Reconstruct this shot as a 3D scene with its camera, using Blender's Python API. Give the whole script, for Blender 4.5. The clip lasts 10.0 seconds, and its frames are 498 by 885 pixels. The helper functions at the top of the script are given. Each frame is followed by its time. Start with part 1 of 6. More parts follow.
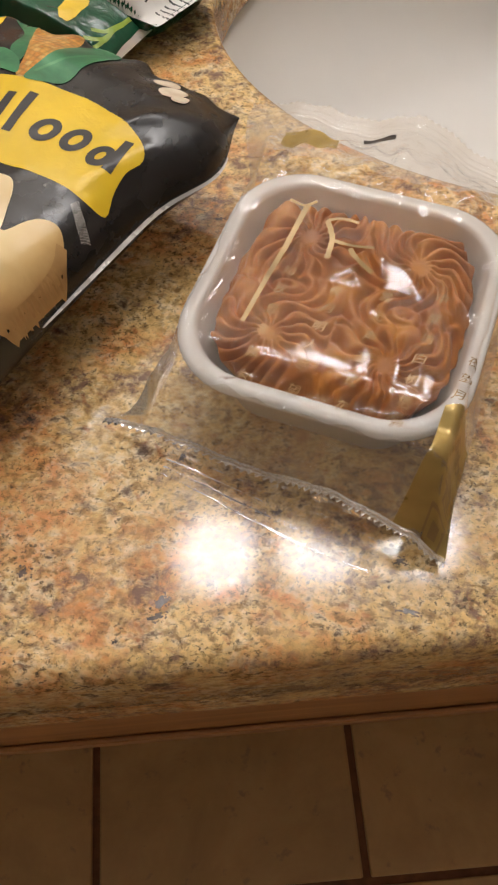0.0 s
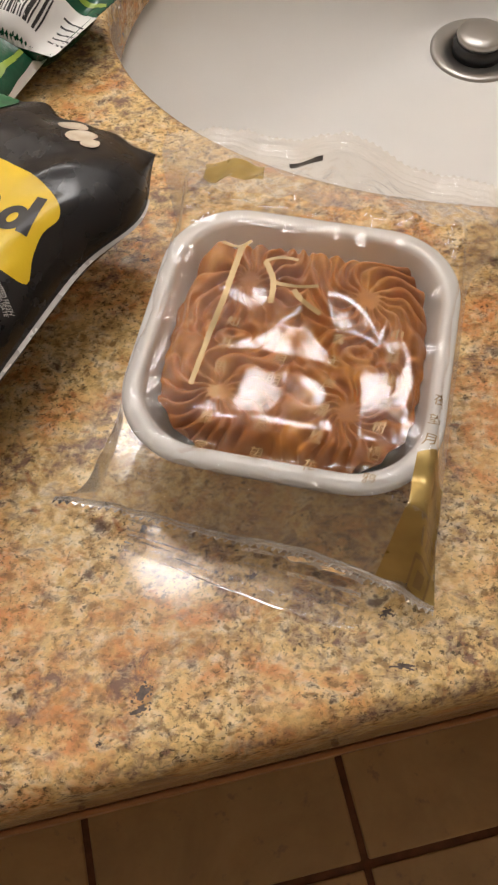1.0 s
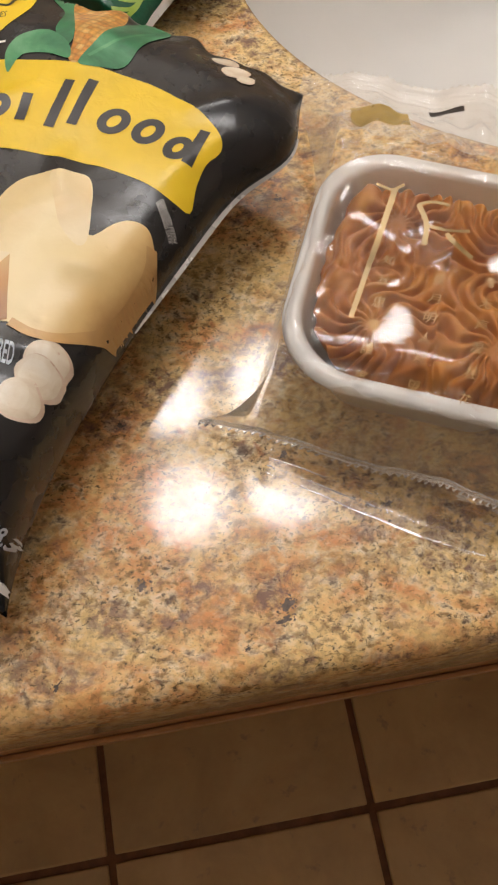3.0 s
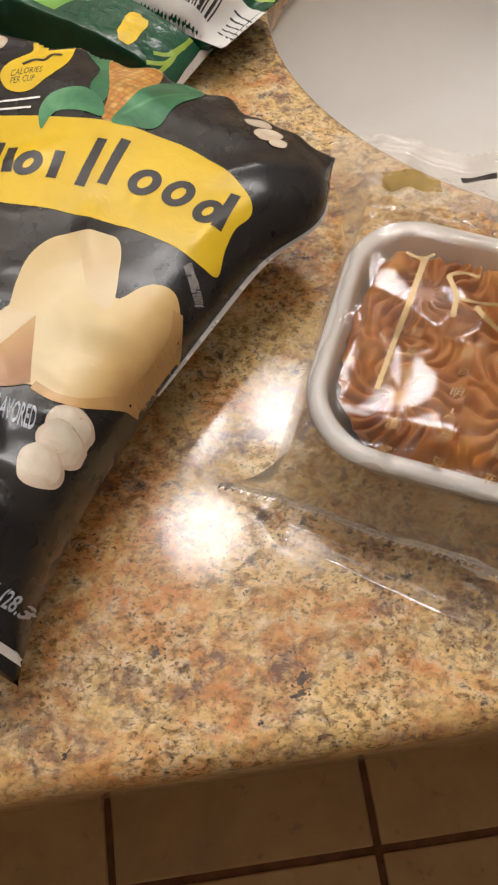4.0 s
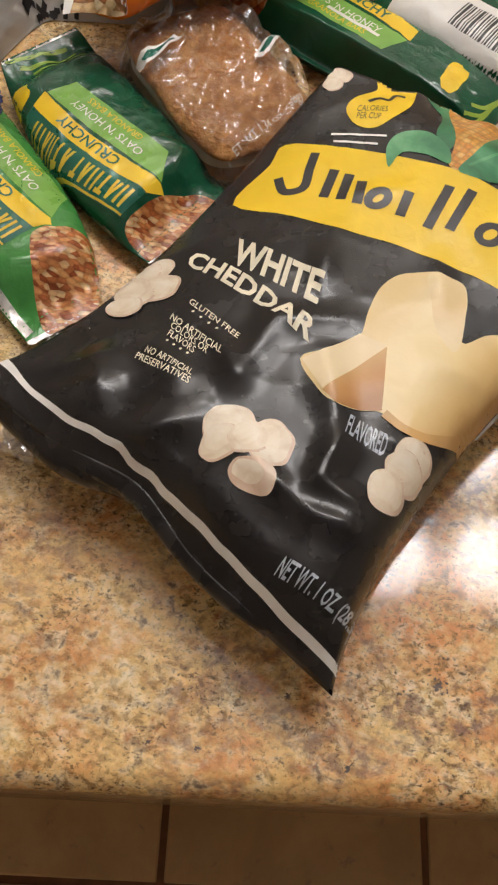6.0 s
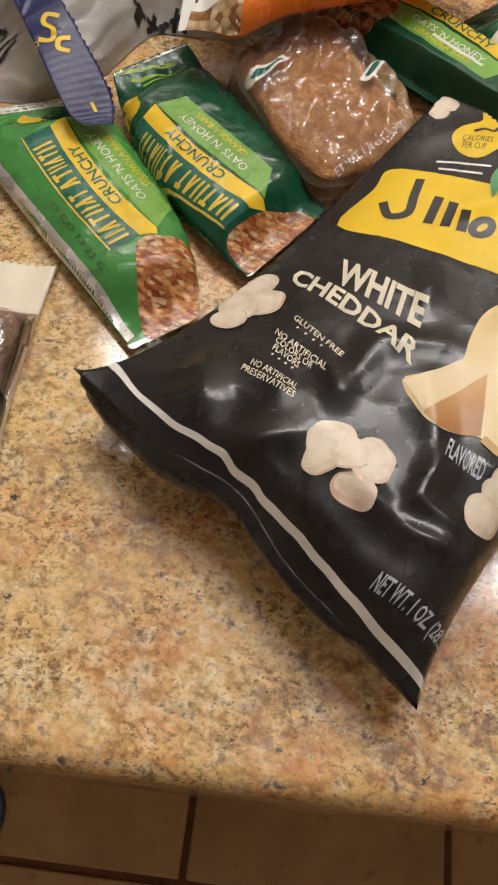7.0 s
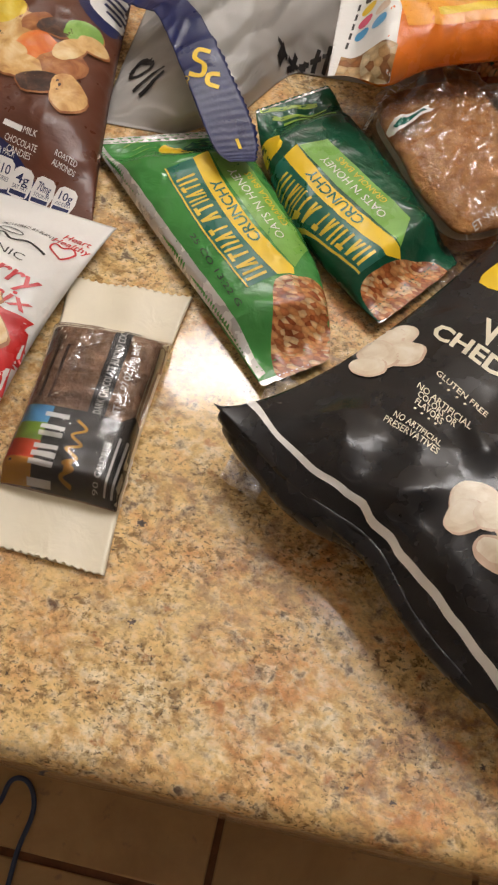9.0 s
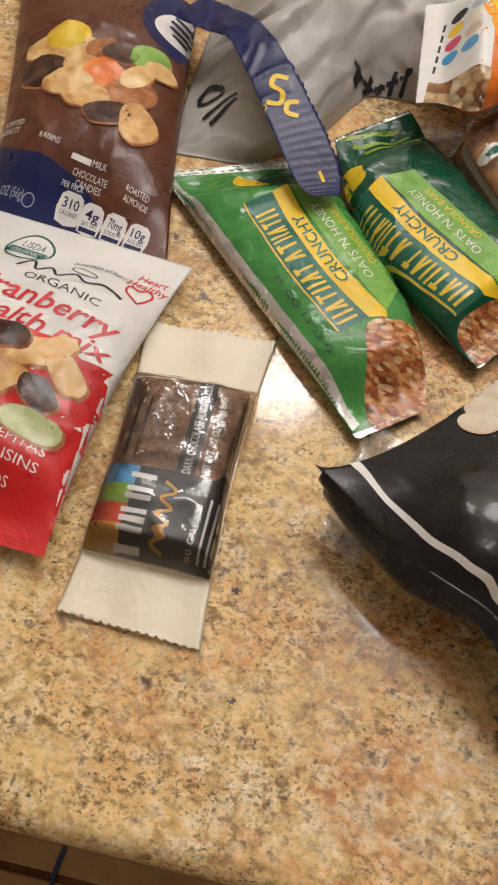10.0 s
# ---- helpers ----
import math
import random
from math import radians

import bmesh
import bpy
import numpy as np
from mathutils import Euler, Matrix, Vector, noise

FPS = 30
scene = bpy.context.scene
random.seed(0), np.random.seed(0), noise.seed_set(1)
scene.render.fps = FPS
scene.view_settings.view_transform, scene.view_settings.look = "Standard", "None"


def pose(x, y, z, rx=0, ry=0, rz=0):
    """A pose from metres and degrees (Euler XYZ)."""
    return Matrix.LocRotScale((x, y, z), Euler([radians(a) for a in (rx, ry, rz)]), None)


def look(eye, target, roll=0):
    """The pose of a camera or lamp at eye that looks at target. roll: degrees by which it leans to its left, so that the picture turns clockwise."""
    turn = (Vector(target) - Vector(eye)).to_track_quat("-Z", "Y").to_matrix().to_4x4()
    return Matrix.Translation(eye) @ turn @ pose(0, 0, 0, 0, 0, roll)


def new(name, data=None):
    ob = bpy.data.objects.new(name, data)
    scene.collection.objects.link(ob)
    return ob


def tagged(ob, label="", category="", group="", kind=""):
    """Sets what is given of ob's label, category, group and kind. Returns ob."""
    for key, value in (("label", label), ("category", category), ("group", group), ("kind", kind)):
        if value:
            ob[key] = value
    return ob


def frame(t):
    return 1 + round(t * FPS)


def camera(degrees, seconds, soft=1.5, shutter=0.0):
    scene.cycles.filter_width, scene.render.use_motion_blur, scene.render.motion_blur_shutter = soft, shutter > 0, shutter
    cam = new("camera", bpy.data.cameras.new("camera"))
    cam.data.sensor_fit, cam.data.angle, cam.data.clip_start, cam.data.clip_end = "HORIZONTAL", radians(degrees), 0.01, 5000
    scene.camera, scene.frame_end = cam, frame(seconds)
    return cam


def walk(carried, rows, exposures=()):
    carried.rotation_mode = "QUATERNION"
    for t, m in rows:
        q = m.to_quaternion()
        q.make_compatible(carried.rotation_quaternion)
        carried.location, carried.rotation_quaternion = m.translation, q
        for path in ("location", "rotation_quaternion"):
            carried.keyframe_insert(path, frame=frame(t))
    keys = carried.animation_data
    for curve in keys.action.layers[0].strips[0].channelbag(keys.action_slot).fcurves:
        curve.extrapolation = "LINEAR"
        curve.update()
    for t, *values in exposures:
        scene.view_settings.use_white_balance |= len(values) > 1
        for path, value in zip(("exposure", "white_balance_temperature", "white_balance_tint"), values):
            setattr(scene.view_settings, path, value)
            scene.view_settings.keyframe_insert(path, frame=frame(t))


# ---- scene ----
cam = camera(31.9, 10.0, soft=2.3)
PATH = [
    (0, (0.101, -0.091, 1.071), (0.135, 0.897, -0.667), -3.1),
    (0.5, (0.102, -0.073, 1.067), (0.208, 0.887, -0.684), -4.3),
    (1, (0.099, -0.063, 1.069), (0.264, 0.862, -0.696), -3.2),
    (1.5, (0.082, -0.055, 1.061), (0.27, 0.826, -0.725), -1.1),
    (2, (0.066, -0.065, 1.067), (0.245, 0.797, -0.728), -0.2),
    (2.2, (0.063, -0.071, 1.067), (0.24, 0.789, -0.73), 0.3),
    (3.3, (0.053, -0.065, 1.08), (0.208, 0.771, -0.731), 0.7),
    (3.5, (0.053, -0.063, 1.077), (0.193, 0.806, -0.718), -0.2),
    (4, (0.055, -0.054, 1.081), (0.187, 0.83, -0.708), 0.5),
    (4.5, (0.038, -0.051, 1.083), (0.161, 0.851, -0.697), 1.9),
    (5, (0.019, -0.048, 1.087), (0.118, 0.867, -0.689), 3.4),
    (5.5, (-0.002, -0.048, 1.089), (0.058, 0.866, -0.688), 3.9),
    (6, (-0.02, -0.051, 1.091), (-0.014, 0.871, -0.684), 3.3),
    (6.2, (-0.028, -0.052, 1.094), (-0.041, 0.87, -0.681), 3.2),
    (7.3, (-0.044, -0.056, 1.1), (-0.127, 0.875, -0.668), 3.2),
    (7.5, (-0.05, -0.057, 1.101), (-0.131, 0.881, -0.664), 4.1),
    (8, (-0.059, -0.057, 1.104), (-0.166, 0.887, -0.656), 4.1),
    (8.5, (-0.06, -0.056, 1.108), (-0.187, 0.883, -0.654), 4.1),
    (9, (-0.071, -0.053, 1.106), (-0.224, 0.884, -0.654), 3.6),
    (9.5, (-0.092, -0.047, 1.106), (-0.267, 0.883, -0.656), 2.6),
    (10, (-0.103, -0.033, 1.098), (-0.282, 0.893, -0.665), 1.6),
]
walk(cam, [(t, look(eye, target, roll)) for t, eye, target, roll in PATH])


# ---------------------------------------------------------------- world and lamps
TOP = 0.84                      # height of the counter's surface


def daylight_off():
    w = bpy.data.worlds.new("world")
    w.use_nodes = True
    w.node_tree.nodes["Background"].inputs["Color"].default_value = (1.0, 0.85, 0.68, 1)
    w.node_tree.nodes["Background"].inputs["Strength"].default_value = 0.02
    scene.world = w


daylight_off()
GLOBE_STRENGTH = 23.0
GLOBE_COLOUR = (0.98, 0.94, 0.93, 1)


# ---------------------------------------------------------------- materials
class Nodes:
    """A short way to write node materials."""

    def __init__(self, name):
        self.mat = bpy.data.materials.new(name)
        self.mat.use_nodes = True
        self.tree = self.mat.node_tree
        self.bsdf = self.tree.nodes["Principled BSDF"]
        self.out = self.tree.nodes["Material Output"]
        self.place = self.node("ShaderNodeTexCoord").outputs["Object"]

    def node(self, kind, **values):
        n = self.tree.nodes.new(kind)
        for key, value in values.items():
            n.inputs[key.replace("_", " ")].default_value = value
        return n

    def link(self, a, b):
        self.tree.links.new(a, b)

    def noise(self, scale, detail=4.0, rough=0.6, distortion=0.0):
        n = self.node("ShaderNodeTexNoise", Scale=scale, Detail=detail, Roughness=rough, Distortion=distortion)
        self.link(self.place, n.inputs["Vector"])
        return n.outputs["Fac"]

    def cells(self, scale, feature="F1", out="Distance", random_ness=1.0):
        n = self.node("ShaderNodeTexVoronoi", Scale=scale, Randomness=random_ness)
        n.feature = feature
        self.link(self.place, n.inputs["Vector"])
        return n.outputs[out]

    def ramp(self, fac, *stops, hard=False):
        n = self.node("ShaderNodeValToRGB")
        if hard:
            n.color_ramp.interpolation = "CONSTANT"
        e = n.color_ramp.elements
        while len(e) < len(stops):
            e.new(0.5)
        for el, (at, colour) in zip(e, stops):
            el.position = at
            el.color = (*colour, 1) if not isinstance(colour, (int, float)) else (colour, colour, colour, 1)
        self.link(fac, n.inputs["Fac"])
        return n.outputs["Color"]

    def mix(self, fac, a, b, how="MIX"):
        n = self.node("ShaderNodeMix")
        n.data_type, n.blend_type = "RGBA", how
        for socket, value in ((n.inputs[0], fac), (n.inputs[6], a), (n.inputs[7], b)):
            if isinstance(value, (int, float)):
                socket.default_value = value
            elif isinstance(value, tuple):
                socket.default_value = (*value, 1)
            else:
                self.link(value, socket)
        return n.outputs[2]

    def bump(self, height, strength, distance):
        n = self.node("ShaderNodeBump", Strength=strength, Distance=distance)
        self.link(height, n.inputs["Height"])
        self.link(n.outputs["Normal"], self.bsdf.inputs["Normal"])

    def set(self, **values):
        for key, value in values.items():
            socket = self.bsdf.inputs[key.replace("_", " ")]
            if isinstance(value, (int, float)):
                socket.default_value = value
            elif isinstance(value, tuple):
                socket.default_value = (*value, 1)
            else:
                self.link(value, socket)
        return self


def granite():
    n = Nodes("polished_granite")
    # mottled feldspar at several sizes; the slab turns from yellow to rosy along its length
    along = n.node("ShaderNodeSeparateXYZ")
    n.link(n.place, along.inputs[0])
    side = n.node("ShaderNodeMapRange")
    side.inputs["From Min"].default_value, side.inputs["From Max"].default_value = -0.16, 0.16
    lean = n.node("ShaderNodeMath")
    lean.operation = "MULTIPLY_ADD"
    n.link(along.outputs["Y"], lean.inputs[0])
    lean.inputs[1].default_value = 0.55
    n.link(along.outputs["X"], lean.inputs[2])
    n.link(lean.outputs[0], side.inputs["Value"])
    # the grain runs a little along the slab
    grain = n.node("ShaderNodeMapping")
    grain.inputs["Rotation"].default_value = (0, 0, 0.35)
    grain.inputs["Scale"].default_value = (0.82, 1.0, 1.0)
    n.link(n.place, grain.inputs["Vector"])
    n.place = grain.outputs[0]
    base = n.ramp(n.noise(240, 5, 0.62, 0.3), (0.34, (0.39, 0.220, 0.080)), (0.45, (0.64, 0.42, 0.175)), (0.54, (0.79, 0.61, 0.325)), (0.66, (0.86, 0.74, 0.50)))
    gold = n.ramp(n.noise(34, 5, 0.62, 0.5), (0.40, 0.0), (0.58, 0.75))
    c = n.mix(gold, base, (0.82, 0.575, 0.245))
    rosy = n.ramp(n.noise(24, 6, 0.66, 0.8), (0.445, 0.0), (0.58, 0.98))
    rosy = n.mix(1.0, rosy, n.ramp(n.noise(190, 5, 0.62, 0.4), (0.38, 0.25), (0.58, 1.0)), "MULTIPLY")
    c = n.mix(n.mix(1.0, rosy, n.ramp(side.outputs[0], (0.0, 0.45), (0.6, 0.9), (1.0, 1.0)), "MULTIPLY"), c, (0.66, 0.275, 0.095))
    pale = n.ramp(n.noise(150, 5, 0.65, 0.4), (0.52, 0.0), (0.66, 0.65))
    c = n.mix(pale, c, (0.81, 0.69, 0.46))
    # small soft crystals
    crystal = n.node("ShaderNodeTexVoronoi", Scale=900.0)
    n.link(n.place, crystal.inputs["Vector"])
    tone = n.node("ShaderNodeSeparateColor")
    n.link(crystal.outputs["Color"], tone.inputs["Color"])
    c = n.mix(0.25, c, n.ramp(tone.outputs["Red"], (0.05, 0.62), (0.5, 1.0), (0.95, 1.2)), "MULTIPLY")
    # olive-brown blots
    blot = n.ramp(n.noise(380, 5, 0.62, 0.3), (0.50, 0.0), (0.62, 0.90))
    dense = n.ramp(n.noise(55, 6, 0.68), (0.40, 0.26), (0.58, 1.0))
    c = n.mix(n.mix(1.0, blot, dense, "MULTIPLY"), c, (0.235, 0.130, 0.045))
    # clouds of violet-grey crystals, more of them towards the sink
    cloud = n.ramp(n.noise(32, 6, 0.72, 0.6), (0.47, 0.0), (0.58, 1.0))
    cloud = n.mix(1.0, cloud, n.ramp(side.outputs[0], (0.0, 0.25), (0.7, 1.0)), "MULTIPLY")
    speck = n.ramp(n.noise(230, 6, 0.70, 0.4), (0.44, 0.0), (0.59, 0.90))
    c = n.mix(n.mix(1.0, cloud, speck, "MULTIPLY"), c, (0.190, 0.105, 0.082))
    # short dark specks of mica, gathered in drifts
    mica = n.ramp(n.noise(850, 4, 0.62, 0.5), (0.555, 0.0), (0.635, 0.90))
    c = n.mix(n.mix(1.0, mica, dense, "MULTIPLY"), c, (0.070, 0.050, 0.028))
    big = n.ramp(n.noise(150, 5, 0.62, 0.3), (0.61, 0.0), (0.69, 0.85))
    c = n.mix(big, c, (0.105, 0.060, 0.040))
    rust = n.ramp(n.noise(210, 4, 0.6, 0.5), (0.62, 0.0), (0.71, 0.60))
    c = n.mix(rust, c, (0.42, 0.150, 0.055))
    n.set(Base_Color=c, Roughness=n.ramp(n.noise(60, 4), (0.3, 0.07), (0.7, 0.12)), IOR=1.5)
    n.bump(n.noise(160, 4), 0.05, 0.0006)
    return n.mat


def film(name, colour, rough=0.28, vary=0.10, metal=0.0, relief=0.25, coat=0.0):
    """Printed plastic film."""
    n = Nodes(name)
    a = tuple(v * (1 - vary) for v in colour)
    b = tuple(min(1, v * (1 + vary)) for v in colour)
    n.set(Base_Color=n.ramp(n.noise(45, 3), (0.35, a), (0.65, b)), Metallic=metal, Coat_Weight=coat,
          Roughness=n.ramp(n.noise(90, 3), (0.3, rough * 0.8), (0.7, rough * 1.3)))
    n.bump(n.noise(130, 3, 0.6, 0.6), relief, 0.0012)
    return n.mat


def shaded_print(name, start, end, *colours, rough=0.36):
    """A printed picture whose tones run from one place on the counter (millimetres) to another."""
    n = Nodes(name)
    a, b = Vector((start[0] / 1000, start[1] / 1000, 0)), Vector((end[0] / 1000, end[1] / 1000, 0))
    d = b - a
    dot = n.node("ShaderNodeVectorMath")
    dot.operation = "DOT_PRODUCT"
    n.link(n.place, dot.inputs[0])
    dot.inputs[1].default_value = d / d.length_squared
    t = n.node("ShaderNodeMath")
    t.operation = "SUBTRACT"
    n.link(dot.outputs["Value"], t.inputs[0])
    t.inputs[1].default_value = a.dot(d) / d.length_squared
    wave = n.node("ShaderNodeMath")
    wave.operation = "MULTIPLY_ADD"
    n.link(n.noise(70, 4), wave.inputs[0])
    wave.inputs[1].default_value = 0.22
    n.link(t.outputs[0], wave.inputs[2])
    stops = [(0.11 + i / (len(colours) - 1), c) for i, c in enumerate(colours)]
    n.set(Base_Color=n.ramp(wave.outputs[0], *[(min(1.0, p), c) for p, c in stops]), Roughness=rough)
    n.bump(n.noise(130, 3, 0.6, 0.6), 0.12, 0.0012)
    return n.mat


def picture(name, scale, *stops, rough=0.3, even=0.0, long=1.0):
    """A printed close-up of grains and flakes."""
    n = Nodes(name)
    v = n.node("ShaderNodeTexVoronoi", Scale=scale, Randomness=1.0 - even)
    turn = n.node("ShaderNodeMapping")
    turn.inputs["Rotation"].default_value = (0, 0, 0.7)
    turn.inputs["Scale"].default_value = (1.0, long, 1.0)
    n.link(n.place, turn.inputs["Vector"])
    n.link(turn.outputs[0], v.inputs["Vector"])
    tone = n.node("ShaderNodeSeparateColor")
    n.link(v.outputs["Color"], tone.inputs["Color"])
    c = n.ramp(tone.outputs["Red"], *stops)
    edge = n.ramp(v.outputs["Distance"], (0.15, 1.0), (0.75, 0.45))
    c = n.mix(0.8, c, edge, "MULTIPLY")
    c = n.mix(0.5, c, n.ramp(n.noise(scale * 3, 4), (0.3, 0.6), (0.7, 1.25)), "MULTIPLY")
    n.set(Base_Color=c, Roughness=rough)
    n.bump(n.noise(180, 3), 0.25, 0.001)
    return n.mat


def food_print(name, dark, mid, light, scale=150, rough=0.36):
    """A printed photograph of food: soft shades from dark to light."""
    n = Nodes(name)
    c = n.ramp(n.noise(scale, 5, 0.55, 0.5), (0.30, dark), (0.48, mid), (0.66, light))
    n.set(Base_Color=c, Roughness=rough)
    n.bump(n.noise(130, 3, 0.6, 0.6), 0.12, 0.0012)
    return n.mat


def clear_film(name, tint=(1, 1, 1), gloss=0.08, haze=0.0, relief=0.3, ior=1.9):
    """Thin clear wrapping film: see-through, with Fresnel gloss."""
    n = Nodes(name)
    see = n.node("ShaderNodeBsdfTransparent", Color=(*tint, 1))
    shine = n.node("ShaderNodeBsdfGlossy", Color=(1, 1, 1, 1), Roughness=gloss)
    fres = n.node("ShaderNodeFresnel", IOR=ior)
    mix = n.node("ShaderNodeMixShader")
    n.link(fres.outputs[0], mix.inputs[0])
    n.link(see.outputs[0], mix.inputs[1])
    n.link(shine.outputs[0], mix.inputs[2])
    bump = n.node("ShaderNodeBump", Strength=relief, Distance=0.0015)
    n.link(n.noise(95, 3, 0.55, 0.8), bump.inputs["Height"])
    n.link(bump.outputs[0], shine.inputs["Normal"])
    n.link(bump.outputs[0], fres.inputs["Normal"])
    last = mix
    if haze:
        milky = n.node("ShaderNodeBsdfDiffuse", Color=(0.85, 0.82, 0.78, 1))
        last = n.node("ShaderNodeMixShader", Fac=haze)
        n.link(mix.outputs[0], last.inputs[1])
        n.link(milky.outputs[0], last.inputs[2])
    n.link(last.outputs[0], n.out.inputs["Surface"])
    return n.mat


def thin_plastic():
    """Crumpled thin carrier-bag plastic."""
    n = Nodes("grey_white_bag_plastic")
    n.set(Base_Color=n.ramp(n.noise(20, 3), (0.35, (0.42, 0.405, 0.38)), (0.65, (0.52, 0.50, 0.47))), Roughness=0.46)
    n.bump(n.noise(16, 3, 0.5, 0.7), 0.6, 0.012)
    return n.mat


def milky_plastic():
    """Thin, half see-through white plastic."""
    n = Nodes("milky_tray_plastic")
    c = n.ramp(n.noise(60, 3), (0.3, (0.86, 0.855, 0.84)), (0.7, (0.92, 0.915, 0.90)))
    n.set(Base_Color=c, Roughness=0.22)
    thru = n.node("ShaderNodeBsdfTranslucent")
    n.link(c, thru.inputs["Color"])
    clear = n.node("ShaderNodeBsdfTransparent", Color=(0.93, 0.91, 0.88, 1))
    m1 = n.node("ShaderNodeMixShader", Fac=0.18)
    n.link(n.bsdf.outputs[0], m1.inputs[1])
    n.link(thru.outputs[0], m1.inputs[2])
    m2 = n.node("ShaderNodeMixShader", Fac=0.14)
    n.link(m1.outputs[0], m2.inputs[1])
    n.link(clear.outputs[0], m2.inputs[2])
    n.link(m2.outputs[0], n.out.inputs["Surface"])
    return n.mat


def painted(name, colour, rough=0.5, scale=30, vary=0.05, relief=0.05):
    n = Nodes(name)
    a = tuple(v * (1 - vary) for v in colour)
    b = tuple(min(1, v * (1 + vary)) for v in colour)
    n.set(Base_Color=n.ramp(n.noise(scale, 4), (0.35, a), (0.65, b)), Roughness=rough)
    n.bump(n.noise(scale * 8, 3), relief, 0.001)
    return n.mat


def floor_tile():
    n = Nodes("floor_tile_clay")
    info = n.node("ShaderNodeObjectInfo").outputs["Random"]
    c = n.ramp(n.noise(9, 6, 0.65, 0.4), (0.3, (0.44, 0.265, 0.110)), (0.55, (0.56, 0.350, 0.150)), (0.75, (0.62, 0.41, 0.19)))
    c = n.mix(0.35, c, n.ramp(info, (0.0, 0.8), (1.0, 1.15)), "MULTIPLY")
    c = n.mix(n.ramp(n.noise(55, 3), (0.62, 0.0), (0.72, 0.5)), c, (0.24, 0.16, 0.10))
    n.set(Base_Color=c, Roughness=n.ramp(n.noise(30), (0.3, 0.38), (0.7, 0.55)))
    n.bump(n.noise(40, 5), 0.2, 0.002)
    return n.mat


def wood():
    n = Nodes("brown_cabinet_wood")
    stretch = n.node("ShaderNodeMapping")
    stretch.inputs["Scale"].default_value = (3, 40, 40)
    n.link(n.place, stretch.inputs["Vector"])
    g = n.node("ShaderNodeTexNoise", Scale=3.0, Detail=6.0, Distortion=1.2)
    n.link(stretch.outputs[0], g.inputs["Vector"])
    n.set(Base_Color=n.ramp(g.outputs["Fac"], (0.3, (0.28, 0.120, 0.042)), (0.6, (0.42, 0.20, 0.075)), (0.8, (0.50, 0.25, 0.10))), Roughness=0.4)
    n.bump(g.outputs["Fac"], 0.15, 0.001)
    return n.mat


def glow(name, power):
    n = Nodes(name)
    n.set(Base_Color=(0.9, 0.9, 0.88), Emission_Color=GLOBE_COLOUR[:3], Emission_Strength=power, Roughness=0.3)
    return n.mat


def baked(name, dark, mid, light, scale=60, rough=0.45, relief=0.6):
    n = Nodes(name)
    c = n.ramp(n.noise(scale, 6, 0.65, 0.3), (0.3, dark), (0.5, mid), (0.72, light))
    c = n.mix(0.5, c, n.ramp(n.noise(scale * 5, 3), (0.3, 0.75), (0.7, 1.15)), "MULTIPLY")
    n.set(Base_Color=c, Roughness=rough)
    n.bump(n.noise(scale * 3, 5), relief, 0.0015)
    return n.mat


GRANITE = granite()
BLACK = film("black_bag_film", (0.013, 0.0125, 0.014), 0.25, 0.2, relief=0.10)
YELLOW = film("yellow_print", (0.82, 0.56, 0.02), 0.36, 0.05)
INK = film("black_ink_print", (0.024, 0.022, 0.022), 0.38, 0.1)
CREAM_INK = film("cream_print", (0.78, 0.72, 0.56), 0.4, 0.05)
SILVER_INK = film("silver_print", (0.42, 0.46, 0.52), 0.35, 0.08)
WHITE_INK = film("white_print", (0.80, 0.78, 0.75), 0.38, 0.05)
CHEESE = shaded_print("cheese_print_pale", (16, 100), (54, 70), (0.74, 0.56, 0.27), (0.82, 0.68, 0.40), (0.80, 0.64, 0.34), (0.70, 0.48, 0.20), (0.50, 0.26, 0.09))
CHEESE_CUT = shaded_print("cheese_print_cut", (34, 114), (40, 92), (0.80, 0.66, 0.40), (0.74, 0.55, 0.27), (0.80, 0.66, 0.42))
CHEESE_RIND = film("cheese_print_rind", (0.58, 0.35, 0.135), 0.36, 0.15)
CHEESE_DEEP = shaded_print("cheese_print_deep", (2, 80), (10, 66), (0.66, 0.42, 0.18), (0.52, 0.27, 0.09), (0.40, 0.18, 0.055))
POPCORN = food_print("popcorn_print", (0.60, 0.47, 0.33), (0.71, 0.61, 0.47), (0.80, 0.72, 0.60), 140)
POPCORN_LIGHT = food_print("popcorn_print_light", (0.66, 0.55, 0.41), (0.75, 0.66, 0.52), (0.82, 0.75, 0.64), 140)
POPCORN_ROSE = food_print("popcorn_print_rose", (0.54, 0.36, 0.25), (0.66, 0.50, 0.38), (0.74, 0.61, 0.49), 110)
LEAF = food_print("leaf_print", (0.018, 0.10, 0.045), (0.038, 0.21, 0.09), (0.10, 0.34, 0.17), 60, 0.34)
LEAF_LIGHT = food_print("leaf_print_light", (0.03, 0.17, 0.075), (0.075, 0.29, 0.13), (0.17, 0.43, 0.22), 60, 0.34)
CORN = picture("corn_print", 430, (0.1, (0.66, 0.27, 0.045)), (0.6, (0.76, 0.40, 0.09)), (0.9, (0.80, 0.50, 0.17)), even=0.8)
GREEN = film("mid_green_film", (0.055, 0.245, 0.055), 0.18, 0.12, relief=0.6)
DARK_GREEN = film("dark_green_film", (0.008, 0.080, 0.038), 0.18, 0.15, relief=0.6)
LIME = film("light_green_print", (0.19, 0.42, 0.07), 0.28, 0.08)
TEAL = film("teal_print", (0.008, 0.125, 0.085), 0.28, 0.08)
GOLD_INK = film("gold_yellow_print", (0.72, 0.52, 0.05), 0.3, 0.08)
